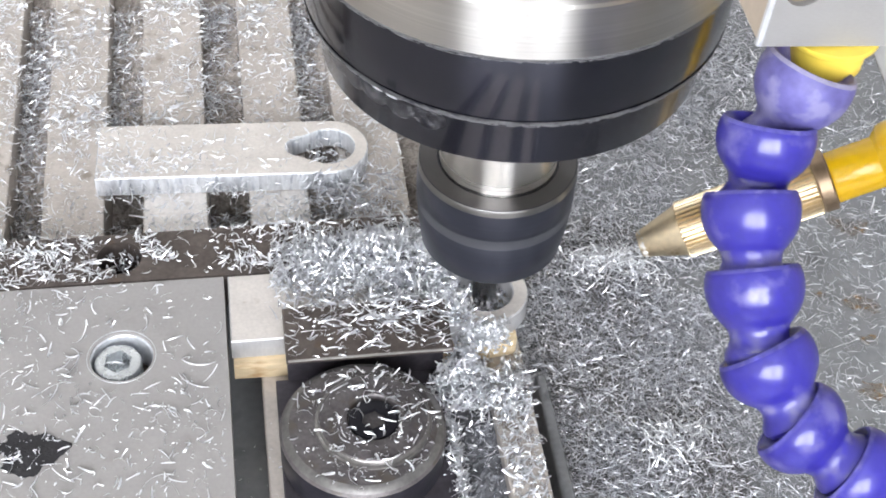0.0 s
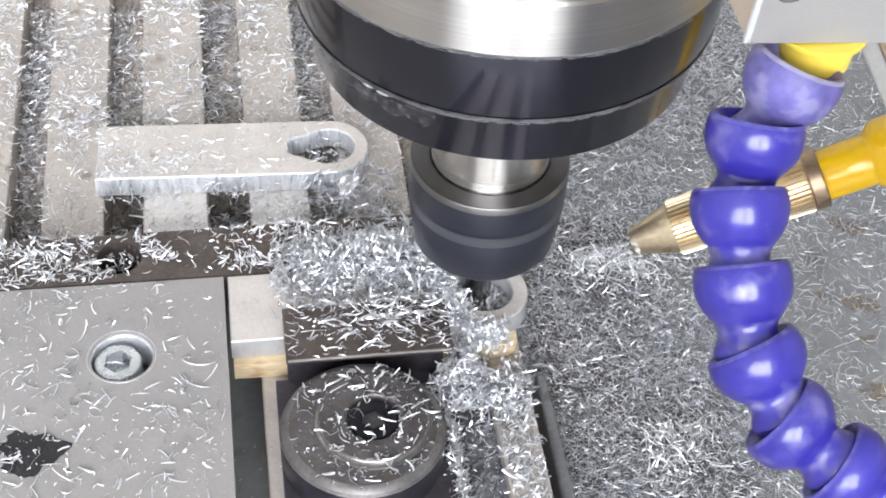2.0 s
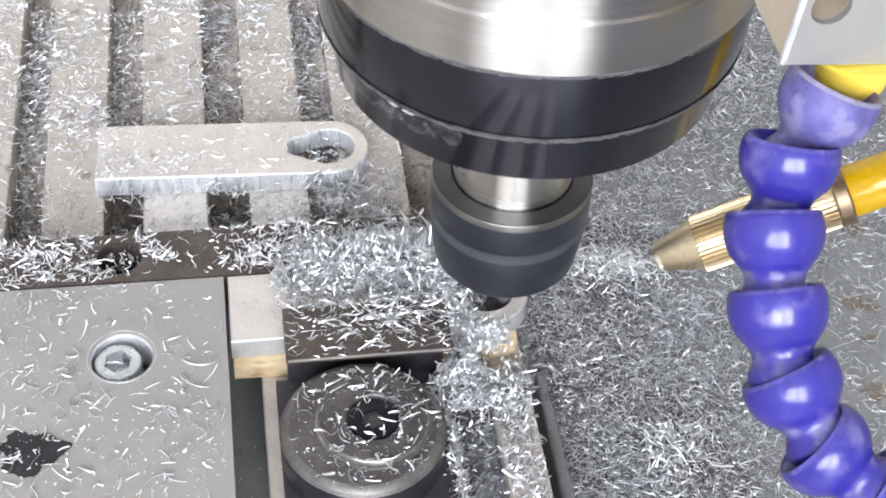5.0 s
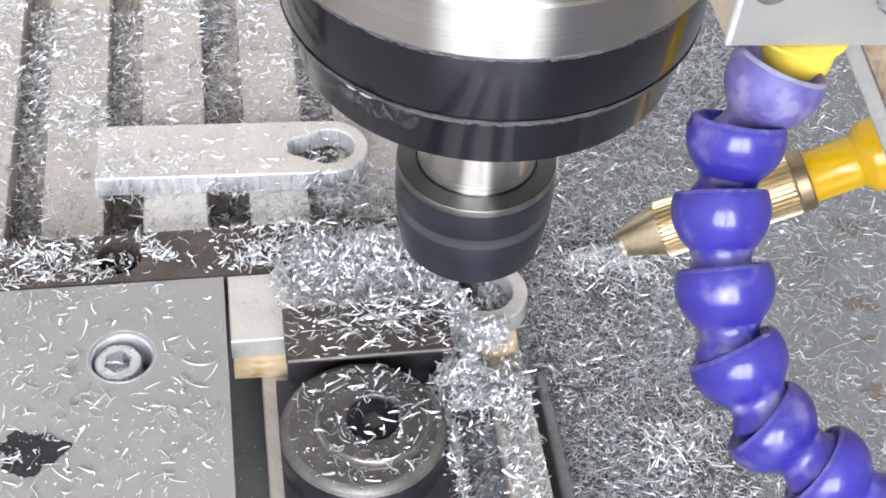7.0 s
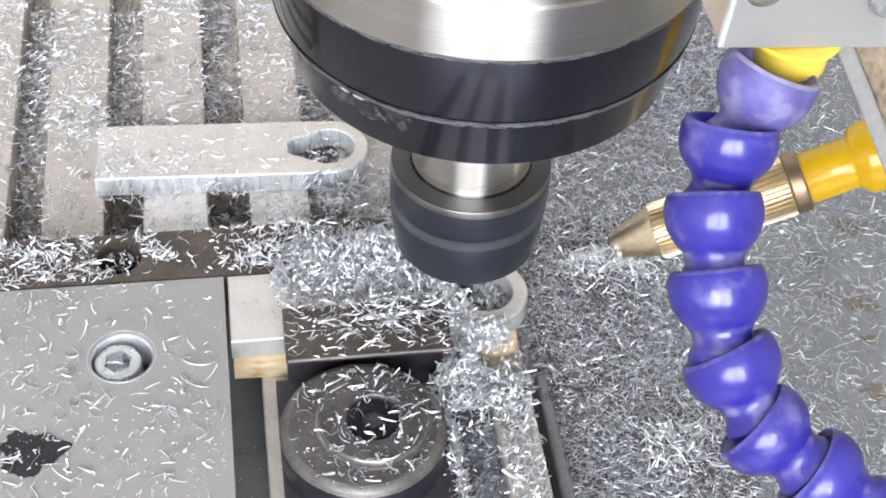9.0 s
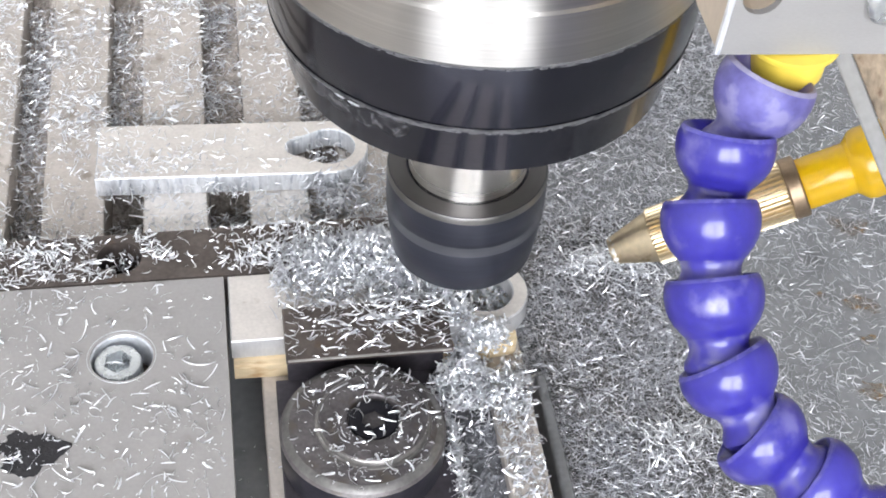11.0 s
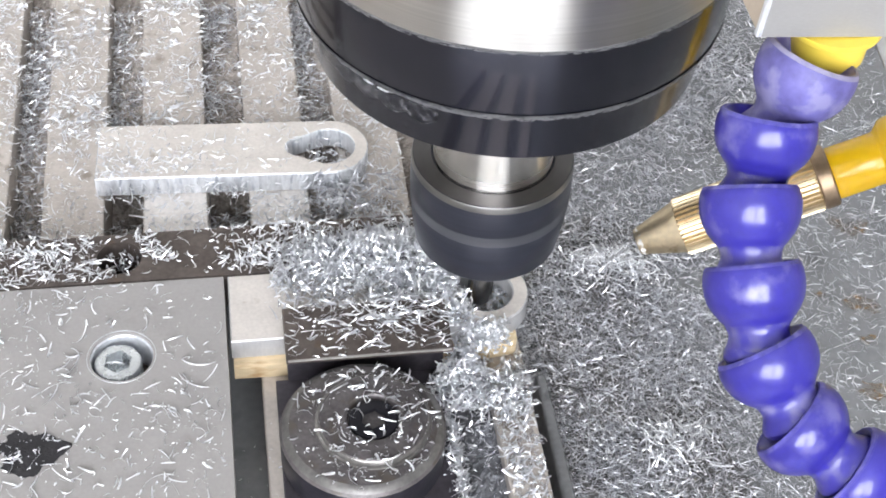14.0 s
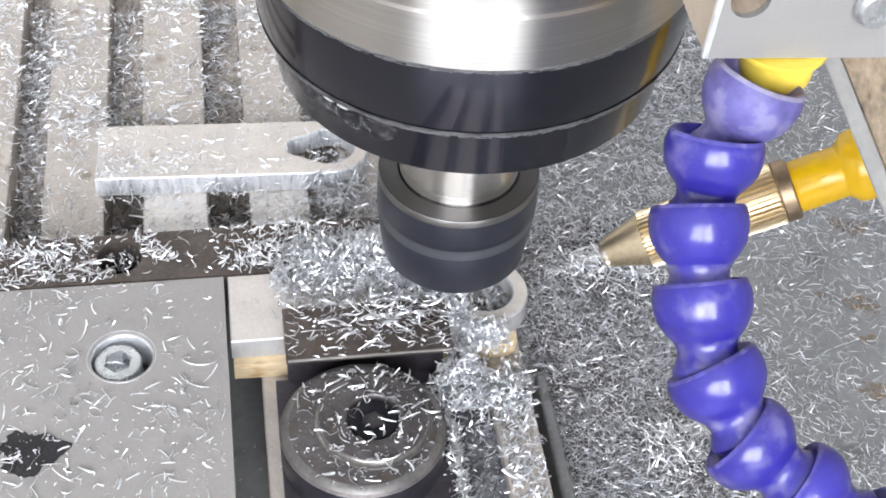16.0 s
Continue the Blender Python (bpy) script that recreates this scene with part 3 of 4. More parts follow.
def manifold():
    x0, y0, z0 = 0.0760, 0.1643, 0.1286
    t = thing("coolant_manifold", (x0, y0, z0), "sawn aluminium coolant block with drilled holes", "coolant block")
    tilt = pose(x0, y0, z0, 0, 3.4, 0) @ Matrix.Translation((-x0, -y0, -z0))
    hole = arc(0.0, 0.0, 0.0030, 0, 340, 17)
    # front plate stands upright, its outline drawn in x and z
    b = slab([(0, 0), (0.060, 0), (0.060, 0.045), (0, 0.045)], [[(0.0046 + x, 0.0103 + y) for x, y in hole]], -0.0012, 0.0)
    bmesh.ops.transform(b, matrix=tilt @ Matrix.Translation((x0, y0, z0)) @ pose(0, 0, 0, 90, 0, 0), verts=b.verts[:])
    part("front_plate", b, BLOCK_ALU, t, smooth=False)
    b = slab([(0.0002, 0.0003), (0.060, 0.0003), (0.060, 0.045), (0.0002, 0.045)], [[(0.0046 + x, 0.0103 + y) for x, y in hole]], -0.012, -0.0013)
    bmesh.ops.transform(b, matrix=tilt @ Matrix.Translation((x0, y0, z0)) @ pose(0, 0, 0, 90, 0, 0), verts=b.verts[:])
    part("block_middle", b, BLOCK_SIDE, t, "beige drilled middle of the block", smooth=False)
    b = box(x0 + 0.0002, x0 + 0.060, y0 + 0.0121, y0 + 0.030, z0 + 0.0003, z0 + 0.045, 0.0002)
    bmesh.ops.transform(b, matrix=tilt, verts=b.verts[:])
    part("block_body", b, BLOCK_SIDE, t, "beige side of the block", smooth=False)
    b = box(x0 - 0.0004, x0 + 0.0005, y0 - 0.0004, y0 + 0.0006, z0 + 0.0002, z0 + 0.045, 0.0002)
    bmesh.ops.transform(b, matrix=tilt, verts=b.verts[:])
    part("bright_edge", b, ALU_EDGE, t, "bright strip along the block edge", smooth=False)
    part("bolt", lathe([(0, 0), (0.0030, 0), (0.0034, 0.0004), (0.0034, 0.0016), (0.0028, 0.0022), (0, 0.0022)], tilt @ Matrix.Translation((x0 + 0.0237, y0 - 0.0001, z0 + 0.0100)) @ pose(0, 0, 0, 90, 0, 0), 24), SCREW, t, "zinc bolt head")
    return t


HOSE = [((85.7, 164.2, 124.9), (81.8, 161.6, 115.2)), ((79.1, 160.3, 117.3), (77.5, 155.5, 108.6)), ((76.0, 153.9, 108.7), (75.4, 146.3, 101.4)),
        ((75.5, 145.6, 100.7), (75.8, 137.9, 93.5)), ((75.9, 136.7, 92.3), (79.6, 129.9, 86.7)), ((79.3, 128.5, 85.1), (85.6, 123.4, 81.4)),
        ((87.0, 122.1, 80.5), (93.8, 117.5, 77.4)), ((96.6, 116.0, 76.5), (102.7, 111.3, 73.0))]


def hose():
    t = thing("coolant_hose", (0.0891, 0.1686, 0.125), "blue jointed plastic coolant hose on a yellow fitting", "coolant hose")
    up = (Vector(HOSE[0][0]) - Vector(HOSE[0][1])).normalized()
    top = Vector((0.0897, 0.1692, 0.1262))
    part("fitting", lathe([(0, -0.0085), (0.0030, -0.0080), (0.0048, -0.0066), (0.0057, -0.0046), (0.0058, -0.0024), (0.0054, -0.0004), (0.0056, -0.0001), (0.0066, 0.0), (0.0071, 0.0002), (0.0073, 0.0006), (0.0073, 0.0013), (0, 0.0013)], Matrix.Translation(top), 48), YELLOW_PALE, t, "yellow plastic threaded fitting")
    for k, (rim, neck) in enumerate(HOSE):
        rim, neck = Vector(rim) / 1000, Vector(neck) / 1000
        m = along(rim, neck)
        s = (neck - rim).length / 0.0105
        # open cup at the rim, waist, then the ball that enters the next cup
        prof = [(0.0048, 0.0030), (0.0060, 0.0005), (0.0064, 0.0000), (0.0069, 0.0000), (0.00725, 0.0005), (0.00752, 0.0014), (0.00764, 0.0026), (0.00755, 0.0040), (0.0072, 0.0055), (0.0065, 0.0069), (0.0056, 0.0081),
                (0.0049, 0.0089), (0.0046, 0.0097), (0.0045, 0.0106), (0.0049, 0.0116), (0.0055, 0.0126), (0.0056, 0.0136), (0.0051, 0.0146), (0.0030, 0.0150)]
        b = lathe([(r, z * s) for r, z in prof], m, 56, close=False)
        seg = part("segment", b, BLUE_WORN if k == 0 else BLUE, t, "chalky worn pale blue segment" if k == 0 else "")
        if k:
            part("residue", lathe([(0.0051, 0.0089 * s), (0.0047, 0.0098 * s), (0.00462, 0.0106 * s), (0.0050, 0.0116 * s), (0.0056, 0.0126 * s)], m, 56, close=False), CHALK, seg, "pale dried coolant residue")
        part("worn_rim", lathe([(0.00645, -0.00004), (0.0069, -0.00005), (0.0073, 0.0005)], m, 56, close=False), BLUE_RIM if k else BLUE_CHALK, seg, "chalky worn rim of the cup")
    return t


def nozzle():
    a, e = Vector((0.0838, 0.2150, 0.0334)), Vector((0.1240, 0.2136, 0.0520))
    t = thing("mist_nozzle", a, "knurled brass mist nozzle with a yellow hose collar", "nozzle")
    m = along(a, e)
    part("tip", lathe([(0.0009, 0.0030), (0.0012, 0.0), (0.0026, 0.0), (0.0029, 0.0004), (0.0056, 0.0092), (0.0058, 0.0096), (0, 0.0096)], m, 64, close=False), BRASS, t, "tapered brass tip")
    part("tip_scale", scuffs(m, 60, 0, 360, 0.0030, 0.0003, 0.0034, 0.0016, 6, wide=14), CRUST, t, "white crust on the tip mouth")
    n = 36
    b = bmesh.new()
    rings = []
    for z, r, amp in ((0.0094, 0.0056, 0.0), (0.0100, 0.0060, 0.00034), (0.0392, 0.0063, 0.0004), (0.0396, 0.0061, 0.0)):
        rings.append([b.verts.new(((r + amp * (1 if k % 4 < 2 else -1)) * math.cos(2 * math.pi * k / (4 * n)), (r + amp * (1 if k % 4 < 2 else -1)) * math.sin(2 * math.pi * k / (4 * n)), z)) for k in range(4 * n)])
    for u, w in zip(rings, rings[1:]):
        for k in range(4 * n):
            b.faces.new((u[k], u[(k + 1) % (4 * n)], w[(k + 1) % (4 * n)], w[k]))
    b.faces.new(rings[0][::-1]), b.faces.new(rings[-1])
    bmesh.ops.transform(b, matrix=m, verts=b.verts[:])
    part("knurled_sleeve", b, BRASS, t, "fluted brass sleeve", smooth=False)
    part("collar", lathe([(0, 0.0395), (0.0064, 0.0395), (0.0067, 0.0399), (0.0067, 0.0424), (0.0063, 0.0428), (0, 0.0428)], m, 56), BRASS_DULL, t, "dull brown brass collar")
    part("hose_end", lathe([(0, 0.0426), (0.0053, 0.0427), (0.0056, 0.0432), (0.0056, 0.0530), (0.0059, 0.0534), (0.0075, 0.0551), (0.0078, 0.0564), (0.0077, 0.0850), (0.0075, 0.0860), (0, 0.0860)], m, 56), YELLOW, t, "yellow plastic collar")
    tip = a + (a - e).normalized() * 0.0002
    part("spray_jet", lathe([(0.0004, 0.0), (0.0006, 0.003), (0.0008, 0.009), (0.0010, 0.013)], along(tip, tip + Vector((-0.024, 0.003, -0.014))), 16, close=False), MIST, t, "faint white jet of coolant mist")
    return t


def board():
    a, e = Vector((0.1009, 0.1775, 0.1174)), Vector((0.1072, 0.1630, 0.1044))
    t = thing("wooden_board", a, "rough sawn wooden board with a grey edge", "board")
    u = (e - a).normalized()
    out = Vector((0.394, 0.711, -0.582)).normalized()
    w = u.cross(out).normalized()
    if w.x < 0:
        w = -w
    n = u.cross(w).normalized()
    m = Matrix.Translation(a) @ Matrix((u, w, n)).transposed().to_4x4()
    b = box(-0.008, 0.060, 0.0028, 0.060, -0.004, 0.004, 0.0004)
    bmesh.ops.transform(b, matrix=m, verts=b.verts[:])
    part("plank", b, WOOD, t, smooth=False)
    b = box(-0.008, 0.060, 0.0, 0.0027, -0.0042, 0.0042, 0.0004)
    bmesh.ops.transform(b, matrix=m, verts=b.verts[:])
    part("edge_strip", b, WOOD_EDGE, t, "grey edge strip", smooth=False)
    return t


(SPINDLE, NUT, MILL), MANIFOLD, COOLANT_HOSE, MIST_NOZZLE, BOARD = spindle(), manifold(), hose(), nozzle(), board()

# ---- swarf: curled aluminium chips ----
rng = np.random.default_rng(7)


def chip_mesh(name, at, floor_z, label, length=(0.0012, 0.0042), width=(0.00025, 0.0006), curl=(0.2, 2.6), tilt=0.35, lift=None, seg=5, mat=None, kind="stuff", flow=None, spread=1.15):
    """Thin curled ribbons, one at each place of at (x, y), resting at floor_z (+ lift) and leaning by tilt."""
    n = len(at)
    L = rng.uniform(0, 1, n) ** 1.6 * (length[1] - length[0]) + length[0]
    W = rng.uniform(*width, n)
    C = rng.uniform(*curl, n)
    s = np.linspace(-0.5, 0.5, seg)
    ang = C[:, None] * (s + rng.normal(0, 0.5, n)[:, None] * s**2)
    R = L / C
    px = R[:, None] * np.sin(ang)
    py = R[:, None] * (1 - np.cos(ang))
    L = np.maximum(L, 1.8 * W)
    blunt = rng.uniform(0.0, 0.6, n)[:, None]
    taper = W[:, None] * (1 - blunt * np.abs(2 * s) ** 3) * rng.uniform(0.55, 1.2, (n, seg)) * 0.5
    twist = rng.uniform(-1.1, 1.1, n)[:, None] * s
    P = np.zeros((n, seg, 3, 3))
    fold = rng.uniform(0.15, 0.7, n)[:, None] * taper
    for k, sign in enumerate((-1, 0, 1)):
        P[:, :, k, 0] = px
        P[:, :, k, 1] = py + sign * taper * np.sin(twist) + (sign == 0) * fold * np.cos(twist)
        P[:, :, k, 2] = sign * taper * np.cos(twist) - (sign == 0) * fold * np.sin(twist)
    # roll about its own length, lean, then head anywhere
    roll = rng.uniform(0, 2 * np.pi, n)
    lean = rng.normal(0, tilt, n)
    head = rng.uniform(0, 2 * np.pi, n) if flow is None else rng.normal(flow, spread)

    def turn(P, a, i, j):
        c, q = np.cos(a)[:, None, None], np.sin(a)[:, None, None]
        u, w = P[..., i].copy(), P[..., j].copy()
        P[..., i], P[..., j] = c * u - q * w, q * u + c * w

    turn(P, roll, 1, 2), turn(P, lean, 0, 2), turn(P, head, 0, 1)
    low = P[..., 2].min(axis=(1, 2))
    P[..., 2] -= low[:, None, None]
    P[..., 0] += at[:, 0, None, None]
    P[..., 1] += at[:, 1, None, None]
    z = np.broadcast_to(np.asarray(floor_z, float), (n,)) + 0.00005
    if lift is not None:
        z = z + lift
    P[..., 2] += z[:, None, None]
    base = (np.arange(n) * seg * 3)[:, None]
    k = (np.arange(seg - 1)[None] * 3)[..., None] + np.arange(2)
    k = k.reshape(1, -1)
    quads = np.stack([base + k, base + k + 1, base + k + 4, base + k + 3], -1).reshape(-1, 4)
    me = bpy.data.meshes.new(name)
    me.vertices.add(n * seg * 3)
    me.vertices.foreach_set("co", P.ravel())
    me.loops.add(quads.size)
    me.loops.foreach_set("vertex_index", quads.ravel())
    me.polygons.add(len(quads))
    me.polygons.foreach_set("loop_start", np.arange(0, quads.size, 4))
    me.polygons.foreach_set("loop_total", np.full(len(quads), 4))
    me.update(calc_edges=True)
    me.validate()
    me.materials.append(mat or CHIP)
    return tagged(new(name, me), label, "metal chips", kind=kind)


def scatter(n, x0, x1, y0, y1, weight=None):
    """n places in a field, thinned by the weight function."""
    got = np.zeros((0, 2))
    while len(got) < n:
        p = np.stack([rng.uniform(x0, x1, 2 * n), rng.uniform(y0, y1, 2 * n)], -1)
        if weight is not None:
            p = p[rng.uniform(0, 1, len(p)) < weight(p[:, 0], p[:, 1])]
        got = np.concatenate([got, p])
    return got[:n]


def bump_at(x, y, cx, cy, sx, sy):
    return np.exp(-0.5 * (((x - cx) / sx) ** 2 + ((y - cy) / sy) ** 2))


def patchy(x, y, scale, seed):
    """A slow random field between 0 and 1."""
    q = np.random.default_rng(seed)
    v = np.zeros_like(x)
    for _ in range(7):
        kx, ky, ph = q.normal(0, scale), q.normal(0, scale), q.uniform(0, 6.28)
        v += np.sin(kx * x + ky * y + ph)
    return 1 / (1 + np.exp(-v))


def in_slot(x):
    inside = np.zeros_like(x, bool)
    for a, b in SLOTS:
        inside |= (x > a + 0.0006) & (x < b - 0.0006)
    return inside


def swarf_bed():
    """Uneven layers of packed fine swarf that fill the slots behind the finished strap."""
    vs, fs = [], []
    for a, b in SLOTS:
        ys = np.arange(0.2520, TABLE_Y[1] - 0.002, 0.0012)
        xs = np.linspace(a + 0.0002, b - 0.0002, 10)
        X, Y = np.meshgrid(xs, ys)
        rise = 1 / (1 + np.exp(-(Y - 0.2975 - 0.004 * patchy(X, Y, 120, 66)) / 0.0022))
        Z = -0.0160 + (0.0125 if -0.012 < a < -0.008 else 0.0075) * (1 - rise) * patchy(X, Y, 140, 68) + rise * (0.0050 + 0.0052 * (X - a) / (b - a) + 0.0026 * patchy(X, Y, 260, 61)) + rise * rng.uniform(0, 0.0006, X.shape)
        k0, w = len(vs), len(xs)
        vs += [tuple(v) for v in np.stack([X, Y, Z], -1).reshape(-1, 3)]
        fs += [(k0 + i * w + j, k0 + i * w + j + 1, k0 + (i + 1) * w + j + 1, k0 + (i + 1) * w + j) for i in range(len(ys) - 1) for j in range(w - 1)]
    me = bpy.data.meshes.new("slot_dust")
    me.from_pydata(vs, [], fs)
    me.materials.append(SWARF_BED)
    tagged(new("slot_dust", me), "packed dusty brown swarf filling the table slots", "swarf", kind="stuff")


def swarf():
    swarf_bed()
    X, Y = np.meshgrid(np.linspace(0.0408, 0.0513, 14), np.arange(0.118, 0.2040, 0.0011))
    Z = -0.0060 + 0.003 * patchy(X, Y, 200, 69) + rng.uniform(0, 0.0007, X.shape)
    w = X.shape[1]
    me = bpy.data.meshes.new("slot_dirt")
    me.from_pydata([tuple(v) for v in np.stack([X, Y, Z], -1).reshape(-1, 3)], [], [(i * w + j, i * w + j + 1, (i + 1) * w + j + 1, (i + 1) * w + j) for i in range(X.shape[0] - 1) for j in range(w - 1)])
    me.materials.append(SLOT_DIRT)
    tagged(new("slot_dirt", me), "dark wet swarf packed in the slot beside the cam clamp", "swarf", kind="stuff")
    # on the tray: a thick carpet beside the table, thinning out with distance
    def carpet(x, y):
        near = 1 / (1 + np.exp((x - 0.112 - np.where(y > 0.21, 0.10, -0.38) * (y - 0.21)) / 0.006))
        back = bump_at(x, y, 0.125, 0.335, 0.018, 0.022)
        clear = 1 - 0.9 * bump_at(x, y, 0.1110, 0.2465, 0.008, 0.0030)
        far = 1 - 0.80 / (1 + np.exp(-(y - 0.261) / 0.005))
        return np.clip((0.105 + 0.895 * near * far + 0.6 * back) * clear * (1 - 0.35 * bump_at(x, y, 0.110, 0.176, 0.012, 0.010)), 0, 1) * (0.42 + 0.58 * patchy(x, y, 160, 3))

    def carpet_height(x, y):
        near = 1 / (1 + np.exp((x - 0.108) / 0.006))
        return 0.0022 * near + 0.0040 * bump_at(x, y, 0.0905, 0.250, 0.008, 0.004) + 0.0045 * bump_at(x, y, 0.094, 0.193, 0.008, 0.006) + 0.006 * bump_at(x, y, 0.125, 0.335, 0.014, 0.016) + 0.004 * bump_at(x, y, 0.072, 0.215, 0.006, 0.03)

    X, Y = np.meshgrid(np.linspace(0.0685, 0.150, 70), np.linspace(0.137, 0.300, 130))
    near = 1 / (1 + np.exp((X - 0.106 - np.where(Y > 0.21, 0.10, -0.45) * (Y - 0.21) + 0.010 * patchy(X, Y, 150, 91)) / 0.003)) / (1 + np.exp((Y - 0.262 - 0.010 * patchy(X, Y, 150, 92)) / 0.003))
    Z = TRAY_Z - 0.0009 + near * (0.0016 + 0.55 * carpet_height(X, Y) * patchy(X, Y, 260, 93)) + rng.uniform(0, 0.0004, X.shape)
    w = X.shape[1]
    me = bpy.data.meshes.new("packed_swarf")
    me.from_pydata([tuple(v) for v in np.stack([X, Y, Z], -1).reshape(-1, 3)], [], [(i * w + j, i * w + j + 1, (i + 1) * w + j + 1, (i + 1) * w + j) for i in range(X.shape[0] - 1) for j in range(w - 1)])
    me.materials.append(PACKED)
    tagged(new("packed_swarf", me), "dark packed swarf under the loose chips on the tray", "swarf", kind="stuff")
    p = scatter(58000, 0.063, 0.215, 0.135, 0.395, lambda x, y: carpet(x, y) * ((x > 0.0680) | (y > 0.2130)))
    chip_mesh("tray_chips", p, TRAY_Z, "dense carpet of curled aluminium chips on the tray", (0.0010, 0.0048), (0.00012, 0.00030), tilt=0.25, mat=CHIP_DULL, flow=5.0 * (patchy(p[:, 0], p[:, 1], 45, 51) - 0.5), lift=rng.uniform(0, 1, len(p)) ** 0.7 * carpet_height(p[:, 0], p[:, 1]))
    p = np.concatenate([scatter(420, 0.080, 0.105, 0.240, 0.262, lambda x, y: bump_at(x, y, 0.0905, 0.250, 0.008, 0.004)), scatter(200, 0.083, 0.105, 0.18, 0.206, lambda x, y: bump_at(x, y, 0.094, 0.193, 0.006, 0.005))])
    chip_mesh("long_chips", p, TRAY_Z, "long bright aluminium chips heaped on the tray", (0.002, 0.0065), (0.0002, 0.00045), (0.4, 3.0), 0.4, mat=CHIP_WHITE, lift=carpet_height(p[:, 0], p[:, 1]) + rng.uniform(0, 0.0015, len(p)))
    p = scatter(2500, 0.064, 0.125, 0.150, 0.275, lambda x, y: ((x > 0.0680) | (y > 0.2130)) * (0.35 + 0.65 * (y > 0.195)) / (1 + np.exp((x - 0.112) / 0.006)))
    chip_mesh("bright_tray_chips", p, TRAY_Z, "short bright chips sparkling in the carpet", (0.0006, 0.0030), (0.00018, 0.0004), tilt=0.4, lift=carpet_height(p[:, 0], p[:, 1]) * rng.uniform(0.5, 1, len(p)))
    p = scatter(2300, 0.064, 0.190, 0.262, 0.385, lambda x, y: 0.25 + 0.5 * patchy(x, y, 130, 45) + bump_at(x, y, 0.125, 0.335, 0.016, 0.018))
    chip_mesh("back_chips", p, TRAY_Z, "curled bright chips scattered behind the spindle", (0.0012, 0.0055), (0.0002, 0.0005), (0.6, 3.4), tilt=0.35, lift=rng.uniform(0, 1, len(p)) * (0.0006 + carpet_height(p[:, 0], p[:, 1])))
    # on the lands and in the slots of the table
    p = scatter(10500, -0.075, 0.041, 0.2525, 0.36, lambda x, y: (0.22 + 0.78 * in_slot(x)) * (0.35 + 0.65 * patchy(x, y, 110, 5)))
    slot = in_slot(p[:, 0])
    off_strap = ~((np.abs(p[:, 1] - 0.2838) < 0.0125) & (p[:, 0] > -0.040) & (p[:, 0] < 0.033))
    p, slot = p[off_strap], slot[off_strap]
    q = p[slot]
    chip_mesh("slot_swarf", q, -0.0164, "dull chips lying in the table slots", (0.0010, 0.0046), (0.0002, 0.0005), tilt=0.3, mat=CHIP_DULL, lift=rng.uniform(0, 1, len(q)) ** 0.5 * 0.0130)
    q = q[rng.uniform(0, 1, len(q)) < 0.4]
    chip_mesh("slot_bright_swarf", q, -0.0164, "bright curled chips on top of the slot swarf", (0.0010, 0.0048), (0.0002, 0.0005), (0.6, 3.4), tilt=0.3, lift=np.where(q[:, 1] > 0.296, rng.uniform(0.0075, 0.0125, len(q)), 0.001))
    p = p[~slot]
    chip_mesh("table_chips", p, 0.0, "aluminium chips strewn over the slotted table", (0.0010, 0.0046), (0.00018, 0.00048), (0.5, 3.4), tilt=0.22, mat=CHIP_WHITE)
    p = scatter(420, -0.075, 0.041, 0.2950, 0.36, lambda x, y: patchy(x, y, 300, 83) ** 3 * ~in_slot(x))
    chip_mesh("table_flakes", p, 0.0, "clumps of broad bright flakes on the table lands", (0.0012, 0.0048), (0.0004, 0.0011), (0.4, 2.6), tilt=0.25, mat=CHIP_WHITE, lift=rng.uniform(0, 0.0010, len(p)), flow=np.zeros(len(p)), spread=0.7)
    p = scatter(420, -0.034, 0.034, 0.2545, 0.2700, lambda x, y: 0.3 + 0.7 * patchy(x, y, 260, 71))
    p = p[~in_slot(p[:, 0])]
    chip_mesh("apron_chips", p, 0.0, "bright tangled chips before the finished strap", (0.0010, 0.0046), (0.0002, 0.0006), (0.6, 3.4), tilt=0.4, mat=CHIP_WHITE, lift=rng.uniform(0, 0.0012, len(p)))
    p = scatter(230, -0.037, 0.026, 0.2700, 0.2745, lambda x, y: 0.25 + 0.75 * patchy(x, y, 260, 17))
    chip_mesh("strap_edge_chips", p, 0.0, "chips caught along the front edge of the strap", (0.0010, 0.0042), (0.0002, 0.0005), tilt=0.6, mat=CHIP_WHITE, lift=rng.uniform(0, 0.0045, len(p)))
    p = scatter(75, -0.036, -0.026, 0.238, 0.249, lambda x, y: (np.hypot(x + 0.0298, y - 0.2425) < 0.0040) * 1.0)
    chip_mesh("hole_chips", p, 0.0013, "chips in the hole of the steel bar", (0.0010, 0.0040), (0.0003, 0.0006), tilt=0.7, lift=rng.uniform(0.003, 0.0100, len(p)))
    p = scatter(420, -0.037, 0.028, 0.2755, 0.2945, lambda x, y: 0.10 + 0.9 * bump_at(x, y, -0.037, 0.283, 0.006, 0.012) + bump_at(x, y, -0.020, 0.277, 0.010, 0.006))
    chip_mesh("strap_chips", p, 0.0065, "few aluminium chips on the finished strap", (0.0010, 0.0035), (0.0002, 0.0005), tilt=0.2, mat=CHIP_WHITE)
    p = scatter(420, 0.014, 0.040, 0.258, 0.280, lambda x, y: bump_at(x, y, 0.026, 0.268, 0.007, 0.006))
    # The dull chip colour carries the shade behind the bar.
    chip_mesh("loose_chips", p, 0.0, "tangled chips between strap and steel bar", (0.002, 0.0065), (0.0002, 0.0005), tilt=0.5, mat=CHIP_DULL, lift=rng.uniform(0, 0.006, len(p)))
